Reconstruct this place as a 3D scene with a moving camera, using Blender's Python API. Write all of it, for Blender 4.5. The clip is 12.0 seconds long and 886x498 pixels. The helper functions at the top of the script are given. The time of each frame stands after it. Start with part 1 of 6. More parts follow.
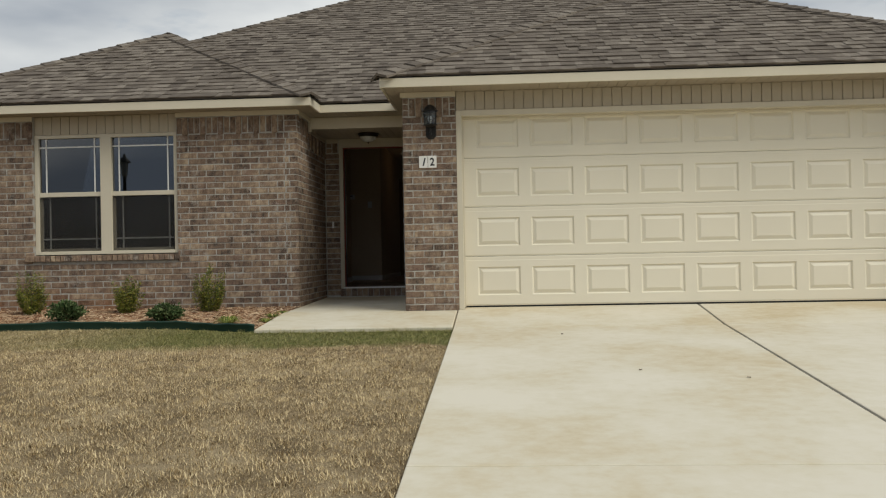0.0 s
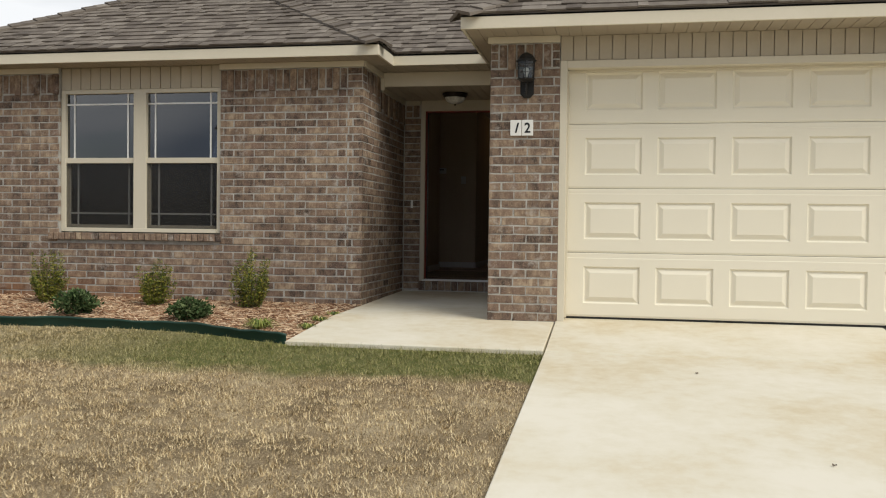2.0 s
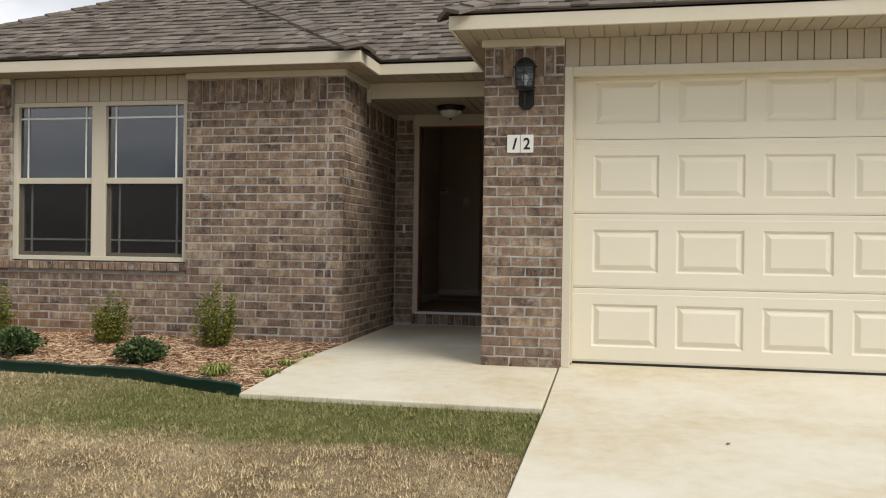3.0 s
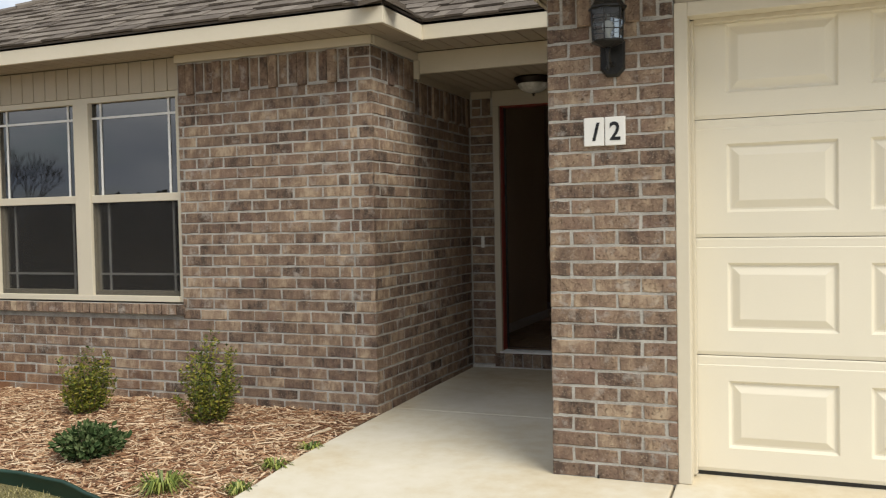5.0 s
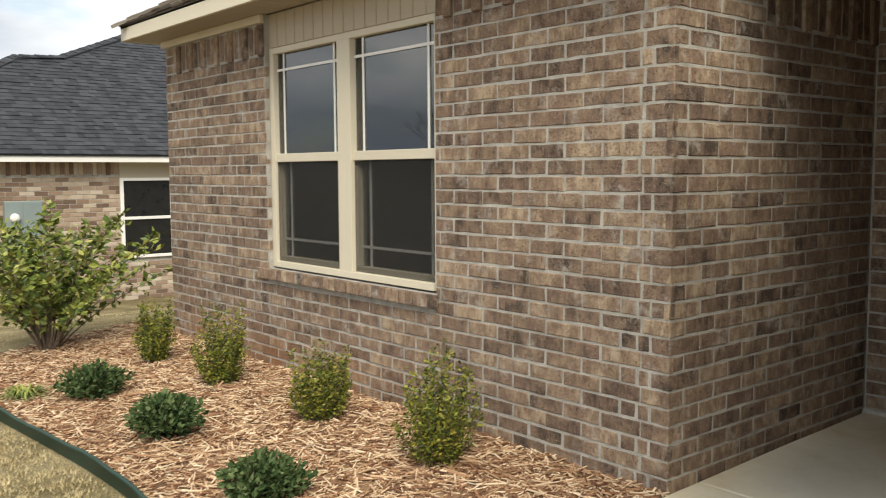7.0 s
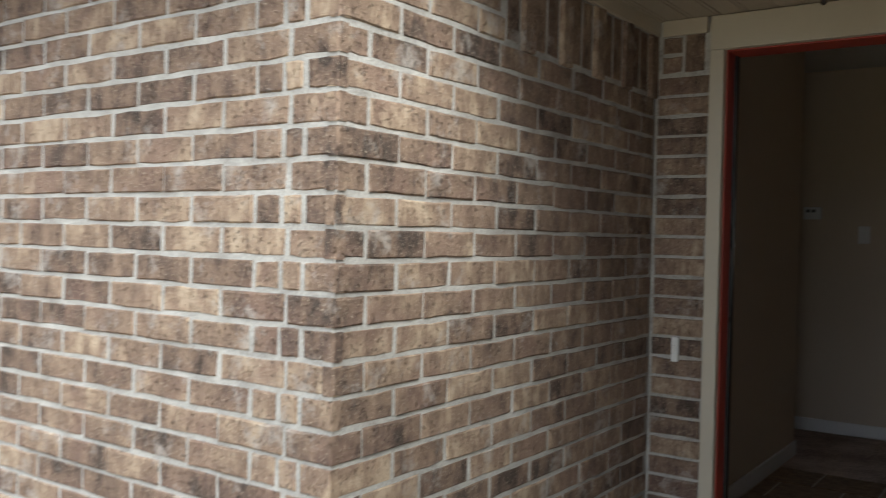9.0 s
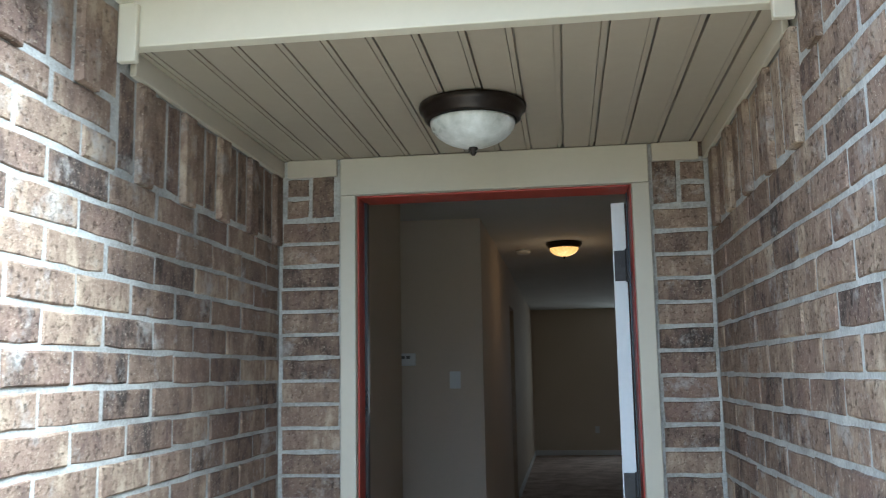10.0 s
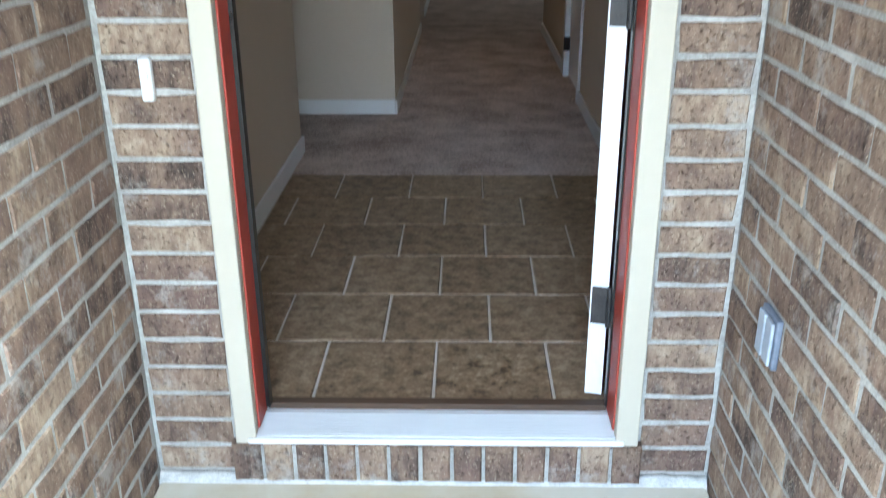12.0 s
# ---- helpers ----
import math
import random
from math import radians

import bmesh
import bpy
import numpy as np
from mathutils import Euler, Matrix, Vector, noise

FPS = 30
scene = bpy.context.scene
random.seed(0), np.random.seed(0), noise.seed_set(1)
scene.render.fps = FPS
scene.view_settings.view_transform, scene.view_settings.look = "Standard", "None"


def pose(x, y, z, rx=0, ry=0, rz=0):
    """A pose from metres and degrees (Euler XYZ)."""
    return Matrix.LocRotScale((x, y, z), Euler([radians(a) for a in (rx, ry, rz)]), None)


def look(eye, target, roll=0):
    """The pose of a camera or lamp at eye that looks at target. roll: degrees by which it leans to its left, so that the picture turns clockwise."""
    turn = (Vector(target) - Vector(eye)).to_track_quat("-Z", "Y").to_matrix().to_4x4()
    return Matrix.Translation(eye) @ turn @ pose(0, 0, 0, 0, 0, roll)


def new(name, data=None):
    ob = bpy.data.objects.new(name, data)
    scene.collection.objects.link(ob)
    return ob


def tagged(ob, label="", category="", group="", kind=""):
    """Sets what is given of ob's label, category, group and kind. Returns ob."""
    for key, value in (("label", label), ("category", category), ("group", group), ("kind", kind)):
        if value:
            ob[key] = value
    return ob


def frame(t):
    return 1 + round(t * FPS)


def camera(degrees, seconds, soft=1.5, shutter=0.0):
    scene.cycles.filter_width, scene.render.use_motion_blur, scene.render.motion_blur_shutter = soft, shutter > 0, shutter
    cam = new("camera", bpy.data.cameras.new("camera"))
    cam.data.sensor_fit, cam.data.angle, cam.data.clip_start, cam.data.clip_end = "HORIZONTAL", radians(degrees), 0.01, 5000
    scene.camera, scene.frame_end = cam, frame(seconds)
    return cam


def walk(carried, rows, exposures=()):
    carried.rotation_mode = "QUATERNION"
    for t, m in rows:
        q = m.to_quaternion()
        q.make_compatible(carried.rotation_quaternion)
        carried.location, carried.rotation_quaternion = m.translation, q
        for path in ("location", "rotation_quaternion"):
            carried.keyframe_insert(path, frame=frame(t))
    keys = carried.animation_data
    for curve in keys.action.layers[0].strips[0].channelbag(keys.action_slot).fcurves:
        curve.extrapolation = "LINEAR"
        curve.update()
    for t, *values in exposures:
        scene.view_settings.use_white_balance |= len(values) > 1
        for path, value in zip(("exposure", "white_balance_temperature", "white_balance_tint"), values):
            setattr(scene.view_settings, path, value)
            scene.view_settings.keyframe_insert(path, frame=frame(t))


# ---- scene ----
cam = camera(53.1, 12.0, soft=1.1, shutter=0.2)
PATH = [
    (0, (-0.032, 0.116, 1.296), (-0.15, 2.112, 1.309), -1.1),
    (0.5, (-0.056, 0.667, 1.325), (-0.276, 2.655, 1.289), 0.0),
    (1, (-0.091, 1.207, 1.373), (-0.392, 3.184, 1.334), 0.3),
    (1.5, (-0.006, 1.787, 1.43), (-0.358, 3.756, 1.402), 0.4),
    (2, (0.013, 2.326, 1.456), (-0.362, 4.29, 1.411), 0.7),
    (2.5, (0.024, 2.854, 1.486), (-0.348, 4.819, 1.468), 0.7),
    (3, (0.041, 3.352, 1.553), (-0.371, 5.309, 1.549), 0.8),
    (3.2, (0.02, 3.601, 1.577), (-0.388, 5.559, 1.56), 0.5),
    (4.8, (0.09, 5.518, 1.921), (-0.592, 7.397, 1.854), -1.4),
    (5, (0.102, 5.715, 1.918), (-0.653, 7.566, 1.855), -1.1),
    (5.5, (0.049, 6.267, 1.963), (-0.976, 7.981, 1.854), -0.1),
    (6, (-0.049, 6.778, 1.977), (-1.341, 8.294, 1.801), -0.2),
    (6.5, (-0.119, 7.229, 1.986), (-1.653, 8.501, 1.817), 0.6),
    (7, (-0.273, 7.73, 2.029), (-1.799, 9.011, 1.855), -0.3),
    (7.2, (-0.327, 7.896, 2.045), (-1.797, 9.243, 1.891), -0.6),
    (8.8, (-1.031, 9.186, 2.142), (-2.315, 10.718, 2.079), 1.3),
    (9, (-1.133, 9.312, 2.144), (-2.285, 10.947, 2.112), 1.3),
    (9.5, (-1.359, 9.532, 2.182), (-2.018, 11.417, 2.285), 0.4),
    (10, (-1.49, 9.693, 2.244), (-1.755, 11.656, 2.524), -1.0),
    (10.5, (-1.551, 9.933, 2.271), (-1.728, 11.903, 2.564), -0.9),
    (11, (-1.58, 10.169, 2.247), (-1.689, 12.164, 2.323), -0.3),
    (11.5, (-1.637, 10.374, 2.196), (-1.67, 12.35, 1.885), -1.0),
    (12, (-1.636, 10.632, 2.123), (-1.685, 12.478, 1.355), -0.4),
]
EXPOSURES = [(0.0, -0.2, 6750, 5), (0.6, 0.0, 6750, 6), (2.5, 0.17, 6650, 8), (3.2, 0.22, 6650, 9), (4.8, 0.4, 6600, 8), (5.5, 0.45, 7150, 8), (6.5, 0.72, 7000, 6), (7.2, 0.7, 7000, 6), (8.8, 1.4, 6100, 7), (9.0, 1.45, 6000, 6), (9.5, 2.0, 5150, 1), (10.0, 2.9, 4850, -1), (10.5, 3.35, 4750, -2), (11.0, 3.78, 4720, -2), (11.5, 4.18, 4900, -4), (12.0, 4.24, 5150, -2)]
walk(cam, [(t, look(eye, target, roll)) for t, eye, target, roll in PATH], EXPOSURES)

# ---- world, sun, lamps ----
SUN_AZ, SUN_EL = 122.0, 47.0      # degrees: compass bearing measured from +y clockwise, and height
world = bpy.data.worlds.new("overcast_sky")
scene.world = world
world.use_nodes = True
wn, wl = world.node_tree.nodes, world.node_tree.links
wn.clear()
w_out = wn.new("ShaderNodeOutputWorld")
w_bg = wn.new("ShaderNodeBackground")
w_sky = wn.new("ShaderNodeTexSky")
w_sky.sky_type, w_sky.sun_disc = "NISHITA", False
w_sky.sun_elevation, w_sky.sun_rotation = radians(SUN_EL), radians(SUN_AZ)
w_co = wn.new("ShaderNodeTexCoord")
w_map = wn.new("ShaderNodeMapping")
w_map.inputs["Scale"].default_value = (1.6, 1.6, 5.0)
w_no = wn.new("ShaderNodeTexNoise")
w_no.inputs["Scale"].default_value, w_no.inputs["Detail"].default_value, w_no.inputs["Roughness"].default_value = 1.7, 7, 0.55
w_rp = wn.new("ShaderNodeValToRGB")
w_rp.color_ramp.elements[0].position, w_rp.color_ramp.elements[1].position = 0.33, 0.48
w_n2 = wn.new("ShaderNodeTexNoise")
w_n2.inputs["Scale"].default_value, w_n2.inputs["Detail"].default_value = 1.1, 6
w_cl = wn.new("ShaderNodeValToRGB")
w_cl.color_ramp.elements[0].position, w_cl.color_ramp.elements[1].position = 0.38, 0.62
w_cl.color_ramp.elements[0].color = (2.9, 3.4, 4.4, 1)
w_cl.color_ramp.elements[1].color = (8.4, 8.6, 9.1, 1)
w_mx = wn.new("ShaderNodeMix")
w_mx.data_type = "RGBA"
w_bg.inputs["Strength"].default_value = 0.1
wl.new(w_co.outputs["Generated"], w_map.inputs["Vector"])
wl.new(w_map.outputs["Vector"], w_no.inputs["Vector"])
wl.new(w_map.outputs["Vector"], w_n2.inputs["Vector"])
wl.new(w_no.outputs["Fac"], w_rp.inputs["Fac"])
wl.new(w_n2.outputs["Fac"], w_cl.inputs["Fac"])
wl.new(w_rp.outputs["Color"], w_mx.inputs["Factor"])
wl.new(w_sky.outputs["Color"], w_mx.inputs["A"])
wl.new(w_cl.outputs["Color"], w_mx.inputs["B"])
wl.new(w_mx.outputs["Result"], w_bg.inputs["Color"])
wl.new(w_bg.outputs["Background"], w_out.inputs["Surface"])

sun_data = bpy.data.lights.new("sun", "SUN")
sun_data.energy, sun_data.angle, sun_data.color = 2.7, radians(34), (1.0, 0.95, 0.87)
sun = new("sun", sun_data)
sun_dir = Vector((math.sin(radians(SUN_AZ)) * math.cos(radians(SUN_EL)), math.cos(radians(SUN_AZ)) * math.cos(radians(SUN_EL)), math.sin(radians(SUN_EL))))
sun.matrix_world = look(sun_dir * 60, (0, 0, 0))

hall_bulb = bpy.data.lights.new("hall_bulb", "POINT")
hall_bulb.energy, hall_bulb.color, hall_bulb.shadow_soft_size = 0.14, (1.0, 0.62, 0.3), 0.06
new("hall_bulb", hall_bulb).location = (-1.47, 17.0, 2.98)


# ---- materials ----
def ramp_node(nt, stops):
    r = nt.nodes.new("ShaderNodeValToRGB")
    while len(r.color_ramp.elements) < len(stops):
        r.color_ramp.elements.new(0.5)
    for e, (p, c) in zip(r.color_ramp.elements, stops):
        e.position, e.color = p, (*c, 1)
    return r


def surface(name, stops, scale=6.0, fine=60.0, rough=0.7, bump=0.25, metal=0.0, fine_mix=0.35, spec=0.4, stretch=(1, 1, 1), per_piece=0.0, dist=0.004, detail=5):
    """A procedural surface: a colour ramp driven by coarse and fine noise, and by a random number per piece."""
    m = bpy.data.materials.new(name)
    m.use_nodes = True
    nt = m.node_tree
    n, l = nt.nodes, nt.links
    b = n["Principled BSDF"]
    b.inputs["Metallic"].default_value, b.inputs["Specular IOR Level"].default_value = metal, spec
    geo = n.new("ShaderNodeNewGeometry")
    mp = n.new("ShaderNodeMapping")
    mp.inputs["Scale"].default_value = stretch
    l.new(geo.outputs["Position"], mp.inputs["Vector"])
    a = n.new("ShaderNodeTexNoise")
    a.inputs["Scale"].default_value, a.inputs["Detail"].default_value = scale, detail
    f = n.new("ShaderNodeTexNoise")
    f.inputs["Scale"].default_value, f.inputs["Detail"].default_value, f.inputs["Roughness"].default_value = fine, 4, 0.65
    l.new(mp.outputs["Vector"], a.inputs["Vector"])
    l.new(mp.outputs["Vector"], f.inputs["Vector"])
    mix = n.new("ShaderNodeMix")
    mix.inputs["Factor"].default_value = fine_mix
    l.new(a.outputs["Fac"], mix.inputs["A"])
    l.new(f.outputs["Fac"], mix.inputs["B"])
    value = mix.outputs["Result"]
    if per_piece:
        oi = n.new("ShaderNodeObjectInfo")
        add = n.new("ShaderNodeMath")
        add.operation = "ADD"
        fr = n.new("ShaderNodeMath")
        fr.operation = "FRACT"
        l.new(oi.outputs["Random"], add.inputs[0])
        l.new(geo.outputs["Random Per Island"], add.inputs[1])
        l.new(add.outputs[0], fr.inputs[0])
        m2 = n.new("ShaderNodeMix")
        m2.inputs["Factor"].default_value = per_piece
        l.new(value, m2.inputs["A"])
        l.new(fr.outputs[0], m2.inputs["B"])
        value = m2.outputs["Result"]
    r = ramp_node(nt, stops)
    l.new(value, r.inputs["Fac"])
    l.new(r.outputs["Color"], b.inputs["Base Color"])
    rr = n.new("ShaderNodeMapRange")
    rr.inputs["To Min"].default_value, rr.inputs["To Max"].default_value = max(0.02, rough - 0.1), min(1.0, rough + 0.1)
    l.new(a.outputs["Fac"], rr.inputs["Value"])
    l.new(rr.outputs["Result"], b.inputs["Roughness"])
    if bump:
        bp = n.new("ShaderNodeBump")
        bp.inputs["Strength"].default_value, bp.inputs["Distance"].default_value = bump, dist
        l.new(f.outputs["Fac"], bp.inputs["Height"])
        l.new(bp.outputs["Normal"], b.inputs["Normal"])
    return m


def two(c, d, p=0.35, q=0.65):
    return [(p, c), (q, d)]


def brick_material(name, stops, blotch, speck):
    """Tumbled clay brick: a colour per brick, cloudy burn marks, faint drag lines, dark pits and pale sand grains."""
    m = bpy.data.materials.new(name)
    m.use_nodes = True
    nt = m.node_tree
    n, l = nt.nodes, nt.links
    b = n["Principled BSDF"]
    b.inputs["Specular IOR Level"].default_value = 0.15
    geo, oi = n.new("ShaderNodeNewGeometry"), n.new("ShaderNodeObjectInfo")

    def math_node(op, x, y):
        k = n.new("ShaderNodeMath")
        k.operation = op
        for i, v in enumerate((x, y)):
            if v is None:
                continue
            if isinstance(v, (int, float)):
                k.inputs[i].default_value = v
            else:
                l.new(v, k.inputs[i])
        return k.outputs[0]

    def noise_of(scale, detail, rough, stretch=(1, 1, 1)):
        mp, no = n.new("ShaderNodeMapping"), n.new("ShaderNodeTexNoise")
        mp.inputs["Scale"].default_value = stretch
        no.inputs["Scale"].default_value, no.inputs["Detail"].default_value, no.inputs["Roughness"].default_value = scale, detail, rough
        l.new(geo.outputs["Position"], mp.inputs["Vector"])
        l.new(mp.outputs["Vector"], no.inputs["Vector"])
        return no.outputs["Fac"]

    def span(value, lo, hi, top):
        r = n.new("ShaderNodeMapRange")
        r.inputs["From Min"].default_value, r.inputs["From Max"].default_value, r.inputs["To Max"].default_value = lo, hi, top
        l.new(value, r.inputs["Value"])
        return r.outputs["Result"]

    def blend(fac, a, c):
        x = n.new("ShaderNodeMix")
        x.data_type = "RGBA"
        l.new(fac, x.inputs["Factor"])
        for k, v in (("A", a), ("B", c)):
            if isinstance(v, tuple):
                x.inputs[k].default_value = (*v, 1)
            else:
                l.new(v, x.inputs[k])
        return x.outputs["Result"]
    piece = math_node("FRACT", math_node("ADD", oi.outputs["Random"], geo.outputs["Random Per Island"]), None)
    cloud = noise_of(15, 6, 0.62, (1, 1, 0.7))
    drag = noise_of(70, 3, 0.6, (1, 1, 0.22))
    grain = noise_of(150, 4, 0.75)
    pit = noise_of(85, 5, 0.75)
    tone = math_node("ADD", math_node("MULTIPLY", piece, 0.62), math_node("MULTIPLY", math_node("SUBTRACT", cloud, 0.5), 2.0))
    tone = math_node("ADD", tone, math_node("MULTIPLY", math_node("SUBTRACT", drag, 0.5), 0.7))
    r = ramp_node(nt, stops)
    l.new(math_node("ADD", tone, 0.19), r.inputs["Fac"])
    col = blend(span(noise_of(5.5, 3, 0.5), 0.5, 0.68, 0.6), r.outputs["Color"], blotch)
    col = blend(span(pit, 0.58, 0.7, 0.6), col, (0.035, 0.026, 0.021))
    col = blend(span(grain, 0.575, 0.66, 0.75), col, speck)
    l.new(col, b.inputs["Base Color"])
    b.inputs["Roughness"].default_value = 0.92
    bp = n.new("ShaderNodeBump")
    bp.inputs["Strength"].default_value, bp.inputs["Distance"].default_value = 1.0, 0.005
    l.new(math_node("SUBTRACT", grain, math_node("MULTIPLY", span(pit, 0.56, 0.68, 1.0), 0.8)), bp.inputs["Height"])
    l.new(bp.outputs["Normal"], b.inputs["Normal"])
    return m


M_BRICK = brick_material("brick", [(0.0, (0.078, 0.060, 0.050)), (0.2, (0.148, 0.104, 0.080)), (0.42, (0.213, 0.149, 0.109)), (0.62, (0.262, 0.186, 0.134)), (0.82, (0.345, 0.254, 0.178)), (1.0, (0.45, 0.35, 0.25))], (0.225, 0.146, 0.114), (0.50, 0.41, 0.30))


def smear_mortar(m):
    """Patches where pale mortar was smeared over the brick faces."""
    nt = m.node_tree
    n, l = nt.nodes, nt.links
    b = n["Principled BSDF"]
    src = b.inputs["Base Color"].links[0].from_socket
    geo = n.new("ShaderNodeNewGeometry")
    no = n.new("ShaderNodeTexNoise")
    no.inputs["Scale"].default_value, no.inputs["Detail"].default_value, no.inputs["Roughness"].default_value = 8.0, 9, 0.72
    l.new(geo.outputs["Position"], no.inputs["Vector"])
    mr = n.new("ShaderNodeMapRange")
    mr.inputs["From Min"].default_value, mr.inputs["From Max"].default_value, mr.inputs["To Max"].default_value = 0.55, 0.66, 0.7
    l.new(no.outputs["Fac"], mr.inputs["Value"])
    mx = n.new("ShaderNodeMix")
    mx.data_type = "RGBA"
    mx.inputs["B"].default_value = (0.43, 0.39, 0.345, 1)
    l.new(mr.outputs["Result"], mx.inputs["Factor"])
    l.new(src, mx.inputs["A"])
    l.new(mx.outputs["Result"], b.inputs["Base Color"])


smear_mortar(M_BRICK)


def clay_stain(m):
    """Rusty clay splashed by rain onto the lowest courses at the far end of the bed."""
    nt = m.node_tree
    n, l = nt.nodes, nt.links
    b = n["Principled BSDF"]
    src = b.inputs["Base Color"].links[0].from_socket
    geo = n.new("ShaderNodeNewGeometry")
    sep = n.new("ShaderNodeSeparateXYZ")
    l.new(geo.outputs["Position"], sep.inputs[0])
    no = n.new("ShaderNodeTexNoise")
    no.inputs["Scale"].default_value, no.inputs["Detail"].default_value = 3.0, 6
    l.new(geo.outputs["Position"], no.inputs["Vector"])
    up = n.new("ShaderNodeMapRange")
    up.inputs["From Min"].default_value, up.inputs["From Max"].default_value = 1.05, 0.7
    l.new(sep.outputs["Z"], up.inputs["Value"])
    along = n.new("ShaderNodeMapRange")
    along.inputs["From Min"].default_value, along.inputs["From Max"].default_value = -3.9, -4.9
    l.new(sep.outputs["X"], along.inputs["Value"])
    spot = n.new("ShaderNodeMapRange")
    spot.inputs["From Min"].default_value, spot.inputs["From Max"].default_value, spot.inputs["To Max"].default_value = 0.35, 0.65, 0.75
    l.new(no.outputs["Fac"], spot.inputs["Value"])
    k1, k2 = n.new("ShaderNodeMath"), n.new("ShaderNodeMath")
    k1.operation = k2.operation = "MULTIPLY"
    l.new(up.outputs["Result"], k1.inputs[0])
    l.new(along.outputs["Result"], k1.inputs[1])
    l.new(k1.outputs[0], k2.inputs[0])
    l.new(spot.outputs["Result"], k2.inputs[1])
    mx = n.new("ShaderNodeMix")
    mx.data_type = "RGBA"
    mx.inputs["B"].default_value = (0.30, 0.14, 0.065, 1)
    l.new(k2.outputs[0], mx.inputs["Factor"])
    l.new(src, mx.inputs["A"])
    l.new(mx.outputs["Result"], b.inputs["Base Color"])


clay_stain(M_BRICK)
M_MORTAR = surface("mortar", two((0.27, 0.255, 0.228), (0.50, 0.485, 0.445), 0.36, 0.62), 11, 130, 0.95, 1.0, spec=0.15, fine_mix=0.5)
M_SMEAR = surface("pale_smeared_mortar", two((0.42, 0.41, 0.375), (0.66, 0.645, 0.6)), 25, 120, 0.95, 0.8, spec=0.15, fine_mix=0.5)
M_CREAM = surface("cream_paint", two((0.595, 0.545, 0.43), (0.635, 0.58, 0.465)), 2.0, 40, 0.5, 0.05, dist=0.002)
M_CASING = surface("beige_casing_paint", two((0.475, 0.432, 0.342), (0.51, 0.465, 0.37)), 2.0, 40, 0.5, 0.05, dist=0.002)
# M_VINYL's beige, darkened: the shade under eaves and porch is in the colour
M_VINYL_SHADED = surface("shaded_beige_vinyl", two((0.345, 0.292, 0.222), (0.385, 0.327, 0.25)), 1.5, 30, 0.55, 0.05, dist=0.002)
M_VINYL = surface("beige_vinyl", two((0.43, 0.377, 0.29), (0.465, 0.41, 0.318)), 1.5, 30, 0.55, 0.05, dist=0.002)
M_GARAGE = surface("cream_garage_enamel", two((0.73, 0.685, 0.565), (0.77, 0.72, 0.595)), 1.2, 150, 0.45, 0.08, dist=0.001)
M_SHINGLE = surface("asphalt_shingle", [(0.3, (0.075, 0.062, 0.052)), (0.45, (0.135, 0.114, 0.095)), (0.58, (0.18, 0.155, 0.13)), (0.72, (0.25, 0.22, 0.188))], 8, 220, 0.95, 0.8, spec=0.2, fine_mix=0.5, per_piece=0.27)
M_ROOF_EDGE = surface("dark_drip_edge", two((0.11, 0.093, 0.08), (0.15, 0.128, 0.11)), 6, 60, 0.7)
M_CONCRETE = surface("pale_concrete", [(0.35, (0.52, 0.44, 0.30)), (0.43, (0.57, 0.507, 0.38)), (0.5, (0.605, 0.56, 0.45)), (0.6, (0.645, 0.605, 0.51))], 0.9, 9, 0.85, 0.12, spec=0.25, fine_mix=0.3, detail=9, dist=0.003)
M_LAWN = surface("dormant_turf", [(0.36, (0.12, 0.087, 0.05)), (0.5, (0.28, 0.215, 0.13)), (0.64, (0.45, 0.365, 0.235))], 2.2, 90, 0.95, 1.0, spec=0.1, fine_mix=0.5, dist=0.02)
M_MULCH_BED = surface("mulch_soil", two((0.15, 0.08, 0.045), (0.33, 0.2, 0.115)), 6, 60, 0.95, 1.0, dist=0.02)
M_CHIP = surface("wood_chip", [(0.15, (0.12, 0.05, 0.026)), (0.36, (0.31, 0.165, 0.088)), (0.58, (0.47, 0.31, 0.185)), (0.88, (0.76, 0.61, 0.43))], 8, 120, 0.9, 0.4, per_piece=0.75)
M_EDGING = surface("green_edging", two((0.008, 0.032, 0.022), (0.014, 0.048, 0.034)), 3, 80, 0.45, 0.1)
M_LEAF = surface("boxwood_leaf", [(0.2, (0.026, 0.044, 0.008)), (0.4, (0.072, 0.098, 0.015)), (0.55, (0.165, 0.180, 0.026)), (0.72, (0.29, 0.27, 0.045)), (0.92, (0.32, 0.19, 0.05))], 7, 40, 0.5, 0.1, per_piece=0.5, spec=0.3)
M_LEAF_LOW = surface("dark_low_leaf", [(0.15, (0.022, 0.044, 0.015)), (0.55, (0.066, 0.105, 0.04)), (0.9, (0.16, 0.2, 0.09))], 9, 60, 0.75, 0.1, per_piece=0.7, spec=0.08)
M_LEAF_BIG = surface("glossy_light_leaf", [(0.1, (0.032, 0.058, 0.012)), (0.42, (0.105, 0.145, 0.028)), (0.72, (0.255, 0.285, 0.065)), (0.95, (0.42, 0.38, 0.13))], 5, 60, 0.45, 0.1, per_piece=0.7, spec=0.3)
M_STEM = surface("grey_brown_stem", two((0.10, 0.07, 0.05), (0.21, 0.16, 0.12)), 20, 120, 0.9, 0.5)
M_IRON = surface("black_lantern_metal", two((0.012, 0.012, 0.012), (0.028, 0.027, 0.025)), 20, 120, 0.45, 0.15, metal=0.4)
M_BRONZE = surface("oil_rubbed_bronze", two((0.018, 0.013, 0.011), (0.035, 0.026, 0.02)), 12, 90, 0.35, 0.1, metal=0.6)
